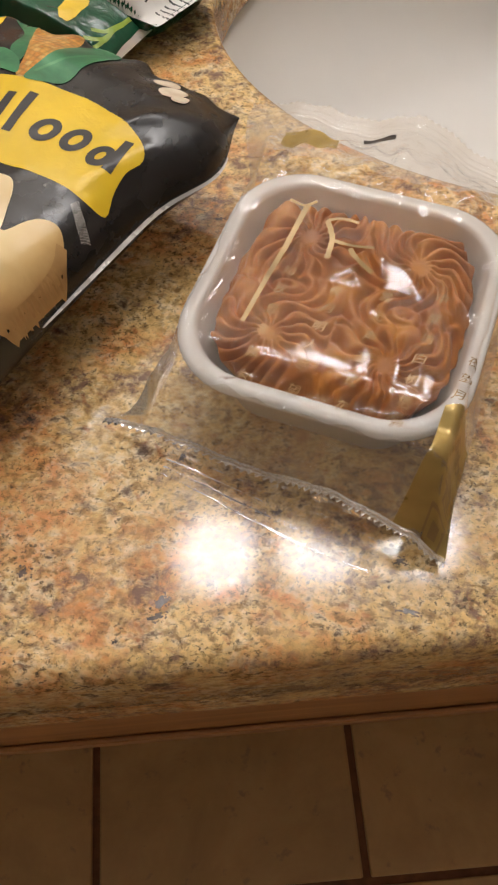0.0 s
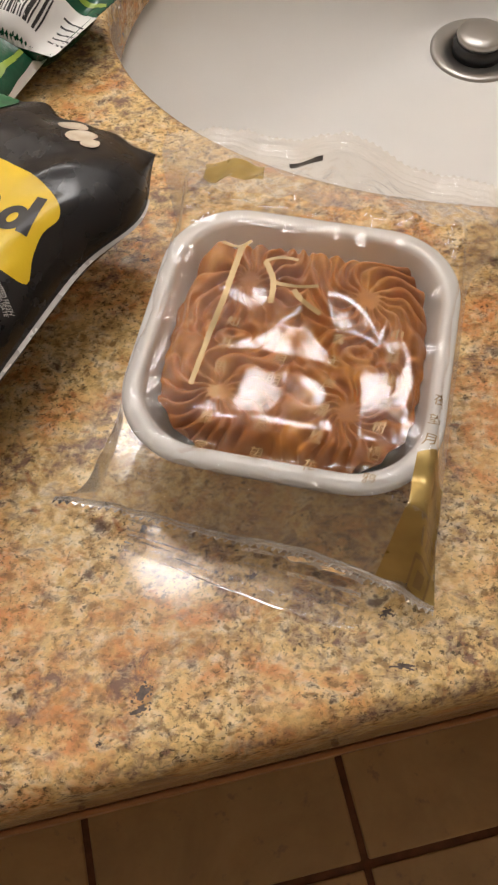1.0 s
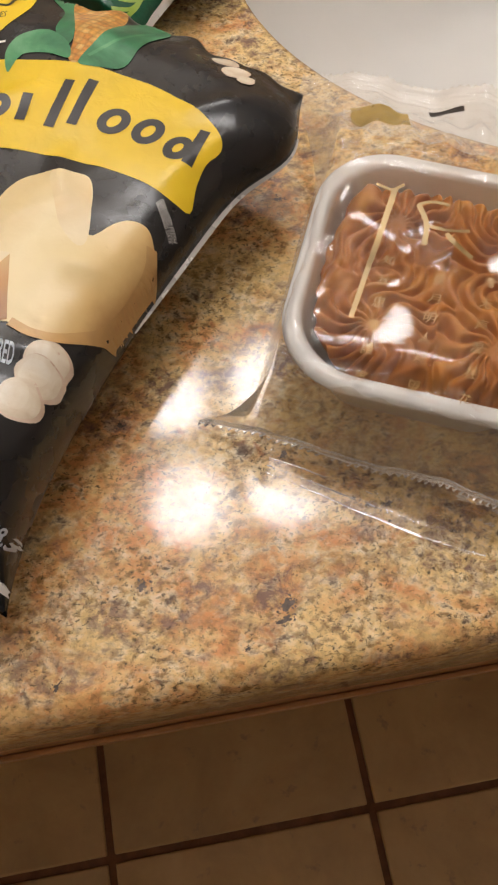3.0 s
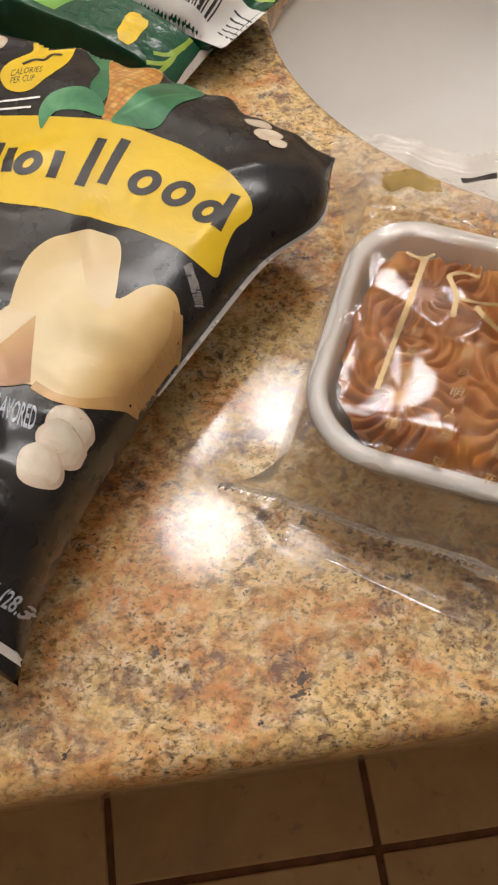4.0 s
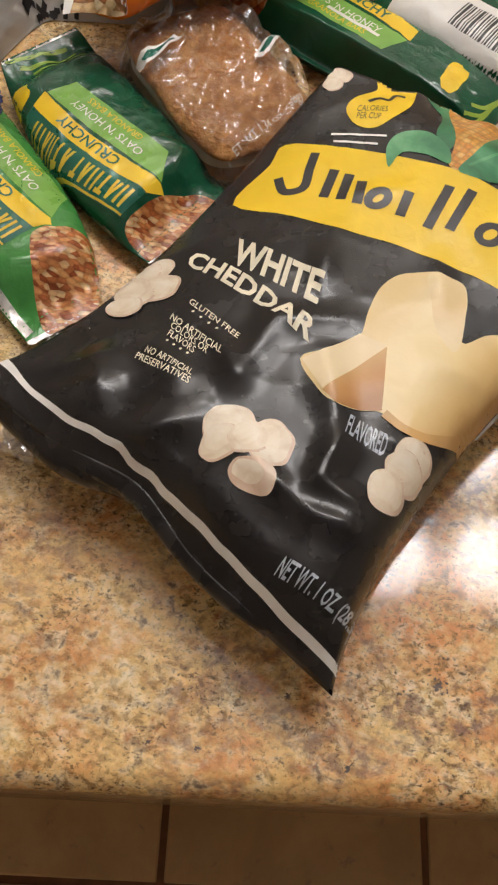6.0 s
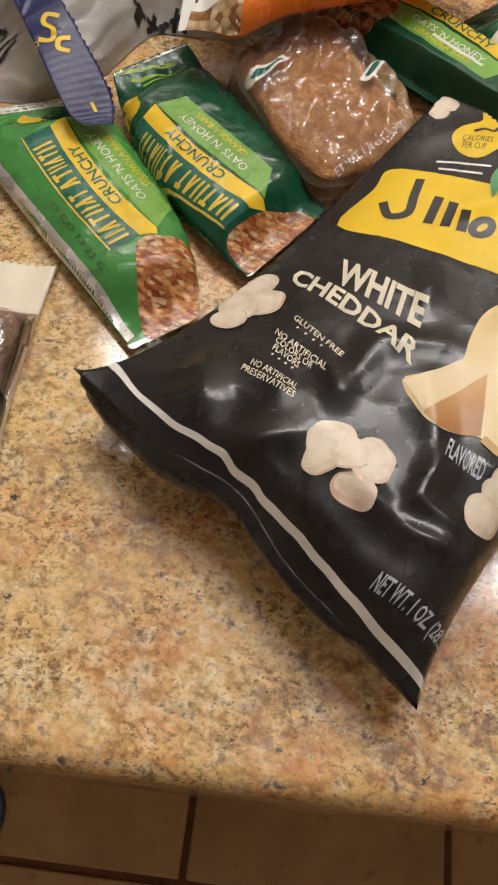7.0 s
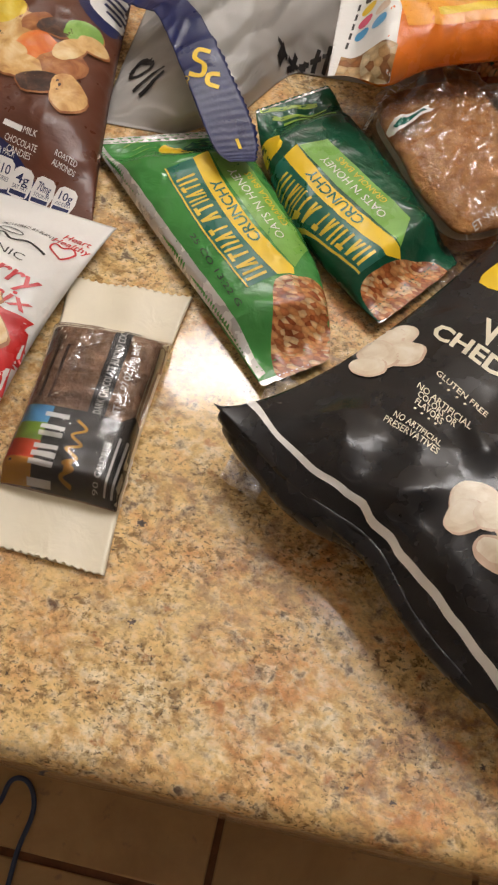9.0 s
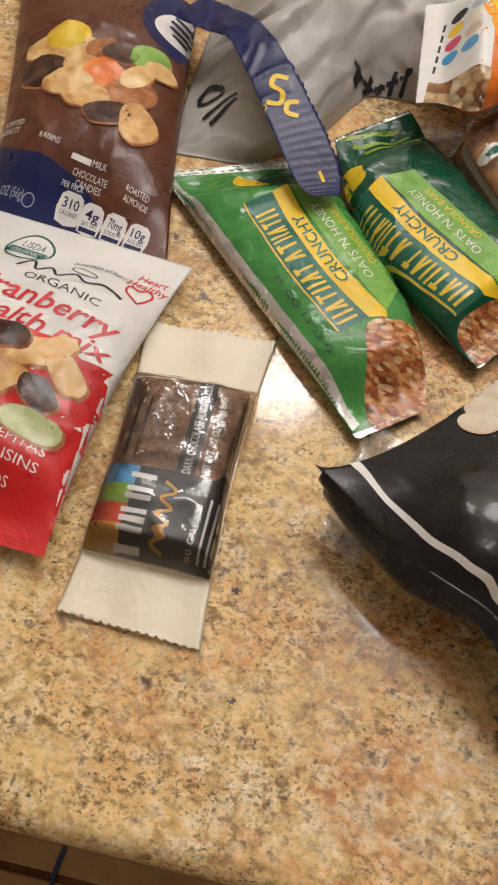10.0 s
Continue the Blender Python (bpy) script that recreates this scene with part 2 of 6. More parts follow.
SILVER_FILM = film("silver_film_back", (0.62, 0.61, 0.59), 0.26, 0.08, metal=0.35, relief=0.4)
WHITE_FILM = film("white_film", (0.76, 0.75, 0.72), 0.34, 0.04, relief=0.3)
GRANOLA = picture("granola_print", 330, (0.1, (0.32, 0.075, 0.022)), (0.45, (0.60, 0.205, 0.062)), (0.75, (0.74, 0.36, 0.13)), (0.97, (0.83, 0.56, 0.29)), rough=0.26, long=2.0)
NUTS = picture("nut_print", 260, (0.1, (0.30, 0.12, 0.04)), (0.5, (0.58, 0.36, 0.16)), (0.9, (0.74, 0.58, 0.36)), rough=0.25)
ORANGE = film("orange_film", (0.70, 0.165, 0.010), 0.26, 0.06, relief=0.35)
AMBER = film("amber_print", (0.82, 0.33, 0.016), 0.28, 0.06)
CREAM_FILM = film("cream_film", (0.80, 0.73, 0.57), 0.42, 0.04, relief=0.3)
CHOC = baked("chocolate_bar", (0.085, 0.036, 0.018), (0.24, 0.12, 0.065), (0.46, 0.29, 0.18), 170, 0.32, 1.0)
BROWN_FILM = film("brown_film", (0.112, 0.034, 0.016), 0.32, 0.12, relief=0.3)
NAVY = film("navy_film", (0.006, 0.013, 0.085), 0.32, 0.12, relief=0.2)
RED = film("red_film", (0.56, 0.012, 0.012), 0.30, 0.08, relief=0.3)
RED_INK = film("red_print", (0.60, 0.025, 0.03), 0.35, 0.08)
SKY_INK = film("blue_print", (0.11, 0.36, 0.62), 0.35, 0.05)
LEAFY_INK = film("green_print", (0.27, 0.42, 0.05), 0.35, 0.05)
FLAME_INK = film("vermilion_print", (0.66, 0.075, 0.02), 0.35, 0.05)
OCHRE_INK = film("ochre_print", (0.66, 0.33, 0.03), 0.35, 0.05)
NUT_TAN = food_print("cashew_print", (0.46, 0.21, 0.06), (0.68, 0.42, 0.16), (0.80, 0.62, 0.33), 110, 0.32)
NUT_BROWN = food_print("almond_print", (0.20, 0.055, 0.018), (0.36, 0.125, 0.038), (0.50, 0.23, 0.085), 150, 0.32)
RAISIN = food_print("raisin_print", (0.020, 0.009, 0.008), (0.050, 0.020, 0.013), (0.13, 0.06, 0.035), 190, 0.32)
CANDY_ORANGE = food_print("orange_candy_print", (0.58, 0.08, 0.012), (0.74, 0.18, 0.03), (0.80, 0.32, 0.09), 70, 0.3)
CANDY_GREEN = food_print("green_candy_print", (0.13, 0.28, 0.04), (0.23, 0.43, 0.08), (0.42, 0.58, 0.2), 70, 0.3)
CANDY_YELLOW = food_print("yellow_candy_print", (0.60, 0.36, 0.02), (0.77, 0.55, 0.05), (0.82, 0.68, 0.2), 70, 0.3)
SEED = food_print("seed_print", (0.26, 0.29, 0.11), (0.42, 0.46, 0.20), (0.58, 0.60, 0.36), 120, 0.32)
CYAN_INK = film("cyan_print", (0.05, 0.33, 0.62), 0.35, 0.05)
ROSE_INK = film("rose_print", (0.68, 0.06, 0.14), 0.35, 0.05)
GOLD_PALE = film("pale_gold_foil_print", (0.36, 0.245, 0.105), 0.36, 0.25, metal=0.3)
OLIVE_GOLD = film("olive_gold_print", (0.46, 0.33, 0.11), 0.34, 0.2, metal=0.3)
BAG_PLASTIC = thin_plastic()
CRUST = baked("mooncake_crust", (0.27, 0.080, 0.008), (0.43, 0.155, 0.019), (0.57, 0.27, 0.052), 60, 0.55, 0.3)
COOKIE = baked("oatmeal_cookie", (0.34, 0.130, 0.034), (0.50, 0.225, 0.064), (0.64, 0.34, 0.12), 210, 0.7, 1.0)
CREAM = painted("cream_filling", (0.76, 0.66, 0.48), 0.5)
TRAY = milky_plastic()
WRAP = clear_film("clear_wrapper_film", (0.99, 0.975, 0.95), 0.055, 0.010, 0.05, 1.46)
SKIRT = clear_film("clear_folded_film", (0.95, 0.925, 0.88), 0.08, 0.20, 0.9, 1.85)
GLOSS_FILM = clear_film("clear_window_film", (1, 1, 1), 0.08, 0.0, 0.45, 1.65)
WRAP_SEAL = clear_film("clear_sealed_film", (0.96, 0.93, 0.88), 0.16, 0.16, 0.5)
FLAP = clear_film("clear_flap_film", (0.98, 0.965, 0.94), 0.10, 0.05, 0.3, 1.6)
COOKIE_WRAP = clear_film("clear_cookie_film", (0.985, 0.97, 0.945), 0.07, 0.03, 0.8, 1.75)
CERAMIC = painted("white_ceramic", (0.80, 0.79, 0.76), 0.08, 12, 0.015, 0.01)
CHROME = Nodes("brushed_chrome").set(Base_Color=(0.46, 0.44, 0.41), Metallic=1.0, Roughness=0.42).mat
RUBBER = painted("dark_rubber", (0.015, 0.015, 0.015), 0.5)
TILE = floor_tile()
GROUT = painted("brown_grout", (0.20, 0.085, 0.036), 0.85, 60, 0.2, 0.3)
WOOD = wood()
WALL = painted("cream_wall_paint", (0.64, 0.58, 0.50), 0.7, 8, 0.03, 0.1)
CEILING = painted("white_ceiling_paint", (0.88, 0.87, 0.85), 0.8, 8, 0.02, 0.1)
CABLE = painted("dark_blue_cable_skin", (0.06, 0.09, 0.17), 0.45)
FLECK = painted("dark_mineral", (0.065, 0.050, 0.042), 0.12, 400, 0.5, 0.05)
FLECK_GREY = painted("grey_mineral", (0.12, 0.090, 0.072), 0.10, 400, 0.45, 0.05)
GLOW = glow("lit_glass_globe", GLOBE_STRENGTH)


# ---------------------------------------------------------------- helpers for building (millimetres on the counter)
def spot(x, y, z=0.0):
    return Vector((x / 1000, y / 1000, TOP + z / 1000))


def thing(name, x, y, z, label, category, group="", kind=""):
    ob = new(name)
    ob.location = (x, y, z)
    ob.empty_display_size = 0.02
    return tagged(ob, label, category, group, kind)


def seat(ob, parent):
    if parent is not None:
        ob.parent = parent
        ob.matrix_parent_inverse = Matrix.Translation(parent.location).inverted()
    return ob


def part(name, bm, mat, parent=None, label="", smooth=True):
    me = bpy.data.meshes.new(name)
    bm.to_mesh(me)
    bm.free()
    me.materials.append(mat)
    if smooth:
        me.polygons.foreach_set("use_smooth", [True] * len(me.polygons))
    return seat(tagged(new(name, me), label), parent)


def made(name, verts, faces, mat, parent=None, label="", smooth=True):
    me = bpy.data.meshes.new(name)
    me.from_pydata([tuple(v) for v in verts], [], faces)
    me.materials.append(mat)
    if smooth:
        me.polygons.foreach_set("use_smooth", [True] * len(me.polygons))
    return seat(tagged(new(name, me), label), parent)


def ripple(x, y, f, k):
    return noise.noise(Vector((x * f, y * f, k)))


def crumple(x, y, f, k):
    """Sharp ridges, 0 to 1."""
    a = 1 - abs(ripple(x + 6 * ripple(x, y, f * 0.6, k + 9), y, f, k)) * 2.2
    return max(0.0, a) ** 2


class Skin:
    """A surface that printing can be laid on."""

    def __init__(self, verts, faces, edge=5.0):
        from mathutils.bvhtree import BVHTree
        self.edge = edge
        self.tree = BVHTree.FromPolygons(verts, faces)

    def lay(self, x, y, lift):
        hit, normal, _, _ = self.tree.ray_cast(Vector((x, y, 400)), Vector((0, 0, -1)))
        if hit is None:
            # over the side: fold the print down on to the nearest edge
            hit, normal, _, far = self.tree.find_nearest(Vector((x, y, self.edge)))
            away = Vector((x - hit.x, y - hit.y, 0))
            if away.length > 14.0:
                return None
            return hit + away.normalized() * lift + Vector((0, 0, lift))
        if normal.z < 0:
            normal = -normal
        return hit + normal * lift


def drape(name, bm, skin, mat, parent, lift=0.3, step=2.5, label=""):
    """Lays flat shapes, in millimetres, on a skin."""
    step *= 0.6
    bmesh.ops.remove_doubles(bm, verts=bm.verts[:], dist=1e-3)
    bmesh.ops.triangulate(bm, faces=bm.faces[:])
    for axis in (0, 1):
        lo, hi = min(v.co[axis] for v in bm.verts), max(v.co[axis] for v in bm.verts)
        at = math.floor(lo / step) * step + step
        while at < hi:
            where, way = Vector((0, 0, 0)), Vector((0, 0, 0))
            where[axis], way[axis] = at, 1
            bmesh.ops.bisect_plane(bm, geom=bm.verts[:] + bm.edges[:] + bm.faces[:], plane_co=where, plane_no=way, dist=1e-4)
            at += step
    off = []
    for v in bm.verts:
        p = skin.lay(v.co.x, v.co.y, lift * 0.42)
        if p is None:
            off.append(v)
        else:
            v.co = spot(*p)
    bmesh.ops.delete(bm, geom=off, context="VERTS")
    for fc in bm.faces:
        fc.normal_update()
        if fc.normal.z < 0:
            fc.normal_flip()
    return part(name, bm, mat, parent, label)


def flat(*shapes):
    bm = bmesh.new()
    for pts in shapes:
        bm.faces.new([bm.verts.new((x, y, 0)) for x, y in pts])
    return bm


def smooth_loop(pts, n=6):
    """A closed rounded outline through the points."""
    out = []
    m = len(pts)
    for i in range(m):
        p0, p1, p2, p3 = (Vector(pts[(i + k) % m]) for k in (-1, 0, 1, 2))
        for j in range(n):
            t = j / n
            out.append(0.5 * ((2 * p1) + (p2 - p0) * t + (2 * p0 - 5 * p1 + 4 * p2 - p3) * t * t + (3 * p1 - p0 - 3 * p2 + p3) * t ** 3))
    return [(p.x, p.y) for p in out]


def oval(x, y, a, b, turn=0, n=22, wobble=0.0, k=0):
    c, s = math.cos(radians(turn)), math.sin(radians(turn))
    out = []
    for i in range(n):
        q = 2 * math.pi * i / n
        r = 1 + wobble * ripple(math.cos(q) * 1.5 + k * 7, math.sin(q) * 1.5, 1.0, k + 0.5)
        u, v = a * r * math.cos(q), b * r * math.sin(q)
        out.append((x + c * u - s * v, y + s * u + c * v))
    return out


def bar(x0, y0, x1, y1, w, w1=None):
    """A straight stroke."""
    d = Vector((x1 - x0, y1 - y0)).normalized()
    n0 = Vector((-d.y, d.x)) * w / 2
    n1 = Vector((-d.y, d.x)) * (w if w1 is None else w1) / 2
    return [(x0 - n0.x, y0 - n0.y), (x1 - n1.x, y1 - n1.y), (x1 + n1.x, y1 + n1.y), (x0 + n0.x, y0 + n0.y)]


def stroke(pts, w, n=8):
    """A bent stroke through the points, as one outline."""
    line = []
    for i in range(len(pts) - 1):
        p0, p1, p2, p3 = (Vector(pts[max(0, min(len(pts) - 1, i + k))]) for k in (-1, 0, 1, 2))
        for j in range(n):
            t = j / n
            line.append(0.5 * ((2 * p1) + (p2 - p0) * t + (2 * p0 - 5 * p1 + 4 * p2 - p3) * t * t + (3 * p1 - p0 - 3 * p2 + p3) * t ** 3))
    line.append(Vector(pts[-1]))
    one, two = [], []
    for i, p in enumerate(line):
        d = (line[min(i + 1, len(line) - 1)] - line[max(i - 1, 0)]).normalized()
        m = Vector((-d.y, d.x)) * w / 2
        one.append((p.x + m.x, p.y + m.y))
        two.append((p.x - m.x, p.y - m.y))
    return one + two[::-1]


def ring(x, y, a, b, w, turn=0, n=26):
    """Pieces of a ring."""
    o, i = oval(x, y, a, b, turn, n), oval(x, y, a - w, b - w, turn, n)
    return [[o[k], o[(k + 1) % n], i[(k + 1) % n], i[k]] for k in range(n)]


class Frame2:
    """A turned frame on the counter: u along the reading direction, v towards the tops of the letters."""

    def __init__(self, x, y, turn):
        self.o, self.turn = Vector((x, y)), turn
        self.u = Vector((math.cos(radians(turn)), math.sin(radians(turn))))
        self.v = Vector((-self.u.y, self.u.x))

    def __call__(self, u, v):
        p = self.o + self.u * u + self.v * v
        return (p.x, p.y)

    def box(self, u0, v0, u1, v1):
        return [self(u0, v0), self(u1, v0), self(u1, v1), self(u0, v1)]

    def all(self, pts):
        return [self(*p) for p in pts]


def letters(body, fr, u, v, high, wide=None, shear=0.0, bold=0.0):
    """A line of writing as a flat bmesh: its left end on the line at (u, v), capitals that high, stretched to that width."""
    cu = bpy.data.curves.new("writing", "FONT")
    cu.body, cu.resolution_u, cu.offset = body, 2, bold
    ob = bpy.data.objects.new("writing", cu)
    scene.collection.objects.link(ob)
    bpy.context.view_layer.update()
    me = bpy.data.meshes.new_from_object(ob.evaluated_get(bpy.context.evaluated_depsgraph_get()))
    bpy.data.objects.remove(ob)
    bm = bmesh.new()
    bm.from_mesh(me)
    bpy.data.meshes.remove(me)
    bmesh.ops.remove_doubles(bm, verts=bm.verts[:], dist=1e-5)
    if not bm.verts:
        return bm
    x0, x1 = min(q.co.x for q in bm.verts), max(q.co.x for q in bm.verts)
    k = high / 0.7
    kx = k if wide is None else wide / (x1 - x0)
    for q in bm.verts:
        a, b = (q.co.x - x0) * kx, q.co.y * k
        q.co = (*fr(u + a + shear * b, v + b), 0)
    return bm


def arch(bm, fr, bend, u0, u1):
    """Bends flat writing into an arch along its frame."""
    for q in bm.verts:
        d = Vector((q.co.x, q.co.y)) - fr.o
        u, v = d.dot(fr.u), d.dot(fr.v)
        t = (u - u0) / (u1 - u0)
        q.co = (*fr(u, v + bend * 4 * t * (1 - t)), 0)
    return bm


def pillow(corners, nx, ny, top, low, pinch=(0.0, 0.0), teeth=0.0, pitch=2.6, edge=None, skew=False):
    """A filled packet between four corners (bottom left, bottom right, top right, top left): verts and faces, in millimetres.
    top and low give heights from s (across), v (up), x, y. pinch: how far the two sides draw in at half height."""
    bl, br, tr, tl = (Vector(c) for c in corners)
    wide = ((br - bl).length + (tr - tl).length) / 2
    high = ((tl - bl).length + (tr - br).length) / 2

    def xy(s, v):
        a, b = bl.lerp(tl, v), br.lerp(tr, v)
        d = (b - a).normalized()
        k = math.sin(math.pi * v) ** 0.8 if 0 < v < 1 else 0.0
        k2 = k * (1.5 - 1.4 * v) if skew else k
        k1 = math.sin(math.pi * v ** 0.7) ** 0.8 * (1.5 - 1.2 * v) if skew and 0 < v < 1 else k
        a, b = a + d * pinch[0] * k1, b - d * pinch[1] * k2
        p = a.lerp(b, s)
        if teeth and (v < 1e-6 or v > 1 - 1e-6):
            t = abs(((s * wide / pitch) % 1.0) - 0.5) * 2
            p += (tl - bl).normalized() * teeth * t * (1 if v < 0.5 else -1)
        if edge:
            p += edge(s, v)
        return p

    verts, index = [], {}
    for side in (0, 1):
        for j in range(ny + 1):
            for i in range(nx + 1):
                rim = i in (0, nx) or j in (0, ny)
                if side and rim:
                    index[1, i, j] = index[0, i, j]
                    continue
                s, v = i / nx, j / ny
                p = xy(s, v)
                z = (low if side else top)(s, v, p.x, p.y)
                index[side, i, j] = len(verts)
                verts.append(Vector((p.x, p.y, z)))
    faces = []
    for j in range(ny):
        for i in range(nx):
            q = [index[0, i, j], index[0, i + 1, j], index[0, i + 1, j + 1], index[0, i, j + 1]]
            faces.append(tuple(q))
            q = [index[1, i, j], index[1, i, j + 1], index[1, i + 1, j + 1], index[1, i + 1, j]]
            if len(set(q)) == 4:
                faces.append(tuple(q))
    return verts, faces, high


def ramp01(a, lo, hi):
    t = max(0.0, min(1.0, (a - lo) / (hi - lo)))
    return t * t * (3 - 2 * t)


def hump(s, p=3.0, q=0.6):
    return max(0.0, 1 - abs(2 * s - 1) ** p) ** q


def packet(name, corners, nx, ny, top, low, mat, parent, label="", rim=5.0, **more):
    verts, faces, _ = pillow(corners, nx, ny, top, low, **more)
    ob = made(name, [spot(*v) for v in verts], faces, mat, parent, label)
    return ob, Skin(verts, faces, rim)


def box_bm(x0, x1, y0, y1, z0, z1, bevel=0.0, seg=2):
    bm = bmesh.new()
    bmesh.ops.create_cube(bm, size=1)
    for v in bm.verts:
        v.co = ((x0 + x1) / 2 + v.co.x * (x1 - x0), (y0 + y1) / 2 + v.co.y * (y1 - y0), (z0 + z1) / 2 + v.co.z * (z1 - z0))
    if bevel:
        bmesh.ops.bevel(bm, geom=bm.edges[:], offset=bevel, segments=seg, affect="EDGES", profile=0.5)
    return bm


def structure(name, bm, mat, label, smooth=False):
    return tagged(part(name, bm, mat, None, label, smooth), kind="structure", category=name.split("_")[0])


def lathe(profile, n=48, x=0.0, y=0.0, z=0.0, sx=1.0, sy=1.0):
    """A turned form from (radius, height) pairs."""
    verts, faces = [], []
    for r, h in profile:
        for i in range(n):
            a = 2 * math.pi * i / n
            verts.append(Vector((x + sx * r * math.cos(a), y + sy * r * math.sin(a), z + h)))
    for j in range(len(profile) - 1):
        for i in range(n):
            faces.append((j * n + i, j * n + (i + 1) % n, (j + 1) * n + (i + 1) % n, (j + 1) * n + i))
    bm = bmesh.new()
    vs = [bm.verts.new(v) for v in verts]
    for fc in faces:
        bm.faces.new([vs[i] for i in fc])
    for j, up in ((0, False), (len(profile) - 1, True)):
        if profile[j][0] > 1e-6:
            loop = [vs[j * n + i] for i in range(n)]
            bm.faces.new(loop if up else loop[::-1])
    bmesh.ops.remove_doubles(bm, verts=bm.verts[:], dist=1e-7)
    bmesh.ops.recalc_face_normals(bm, faces=bm.faces[:])
    return bm


# ---------------------------------------------------------------- the room
structure("wall_back", box_bm(-1.5, 1.5, 0.98, 1.08, 0, 2.4), WALL, "cream painted wall behind the counter")
structure("wall_left", box_bm(-1.6, -1.5, -1.7, 1.08, 0, 2.4), WALL, "cream painted side wall")
structure("wall_right", box_bm(1.5, 1.6, -1.7, 1.08, 0, 2.4), WALL, "cream painted side wall")
structure("wall_front", box_bm(-1.6, 1.6, -1.8, -1.7, 0, 2.4), WALL, "cream painted wall opposite the counter")
structure("ceiling", box_bm(-1.6, 1.6, -1.8, 1.08, 2.4, 2.5), CEILING, "plain white ceiling")


def rounded_slab(name, hole, parent=None):
    """The counter with its oval opening: rings from the oval out to the slab's edge, and a rounded nose."""
    cx, cy, a, b = hole
    x0, x1, y0, y1 = -1.49, 1.49, -0.028, 0.975
    thick, nose, n = 0.036, 0.007, 240
    angles = [2 * math.pi * i / n for i in range(n)]
    corner = [math.atan2(y - cy, x - cx) % (2 * math.pi) for x in (x0, x1) for y in (y0, y1)]
    for c in corner:
        k = min(range(n), key=lambda i: abs(angles[i] - c))
        angles[k] = c

    def out(q, inset):
        dx, dy = math.cos(q), math.sin(q)
        ts = []
        if dx:
            ts += [((x1 - inset if dx > 0 else x0 + inset) - cx) / dx]
        if dy:
            ts += [((y1 - inset if dy > 0 else y0 + inset) - cy) / dy]
        t = min(ts)
        return cx + dx * t, cy + dy * t

    rings = []
    for dz, grow in ((-thick, 0.0), (-0.003, 0.0), (-0.0009, 0.0009), (0, 0.003)):
        rings.append([(cx + (a + grow) * math.cos(q), cy + (b + grow) * math.sin(q), TOP + dz) for q in angles])
    for k in range(7):
        h = math.pi / 2 * k / 6
        rings.append([(*out(q, nose * (1 - math.sin(h))), TOP - nose * (1 - math.cos(h))) for q in angles])
    for k in range(4):
        h = math.pi / 2 * k / 3
        rings.append([(*out(q, 0.004 * (1 - math.cos(h))), TOP - thick + 0.004 * (1 - math.sin(h))) for q in angles])
    verts, faces = [p for r in rings for p in r], []
    for j in range(len(rings)):
        for i in range(n):
            k = (j + 1) % len(rings)
            faces.append((j * n + i, j * n + (i + 1) % n, k * n + (i + 1) % n, k * n + i))
    me = bpy.data.meshes.new(name)
    me.from_pydata(verts, [], faces)
    me.materials.append(GRANITE)
    bm = bmesh.new()
    bm.from_mesh(me)
    bmesh.ops.recalc_face_normals(bm, faces=bm.faces[:])
    for fc in bm.faces:
        fc.smooth = abs(fc.normal.z) < 0.995
    bm.to_mesh(me)
    bm.free()
    return tagged(new(name, me), "polished peach and brown speckled granite counter top", "counter", kind="structure")


SINK = (0.314, 0.254, 0.206, 0.140)
counter = rounded_slab("counter", SINK)
part("edge_strip", box_bm(-1.49, 1.49, -0.0225, 0.02, TOP - 0.072, TOP - 0.0362, 0.002), GRANITE, counter, "second granite layer under the front edge", False)

# single dark minerals in the polished stone
for x, y, a, b, turn, mat in ((12.2, -19.0, 2.6, 1.0, 50, FLECK), (38, 4, 2.8, 2.0, 0, FLECK_GREY), (112, 16.3, 2.2, 1.1, 20, FLECK_GREY), (85, 37.6, 2.2, 1.3, 60, FLECK_GREY),
                              (76, -12, 2.6, 1.7, 10, FLECK_GREY), (144.6, -2.3, 2.0, 1.4, 0, FLECK_GREY), (144.6, -17, 3.6, 1.2, -20, FLECK_GREY), (77, -8, 2.8, 1.8, 30, FLECK_GREY),
                              (102.7, 133, 2.2, 1.6, 0, FLECK_GREY), (-29, -16, 1.2, 0.9, 0, FLECK_GREY), (-4.5, -0.5, 1.2, 0.9, 0, FLECK_GREY), (64.4, -18, 1.0, 0.8, 0, FLECK),
                              (38.2, 55, 1.8, 1.3, 30, FLECK_GREY), (-116, 18, 1.8, 1.3, 0, FLECK_GREY), (-122, 51, 2.0, 1.4, 0, FLECK_GREY), (-43, -15, 1.1, 0.8, 0, FLECK_GREY)):
    c, s = math.cos(radians(turn)), math.sin(radians(turn))
    grains = [oval(x, y, a * 0.62, b * 0.6, turn, 26, 1.3, x)]
    for k in range(12):
        q, far = random.uniform(0, 6.28), random.uniform(0.75, 1.25)
        u, w = a * far * math.cos(q), b * far * math.sin(q)
        r = random.uniform(0.07, 0.18) * min(a, b)
        grains.append(oval(x + c * u - s * w, y + s * u + c * w, r * random.uniform(1, 1.8), r, random.uniform(0, 180), 9, 0.6, x + k))
    bm = flat(*grains)
    for v in bm.verts:
        v.co = spot(v.co.x, v.co.y, 0.05 + 0.00 if v.co.y > -21 else 0.06 - max(0, -21 - v.co.y) ** 2 * 0.075)
    part("mineral_fleck", bm, mat, counter)

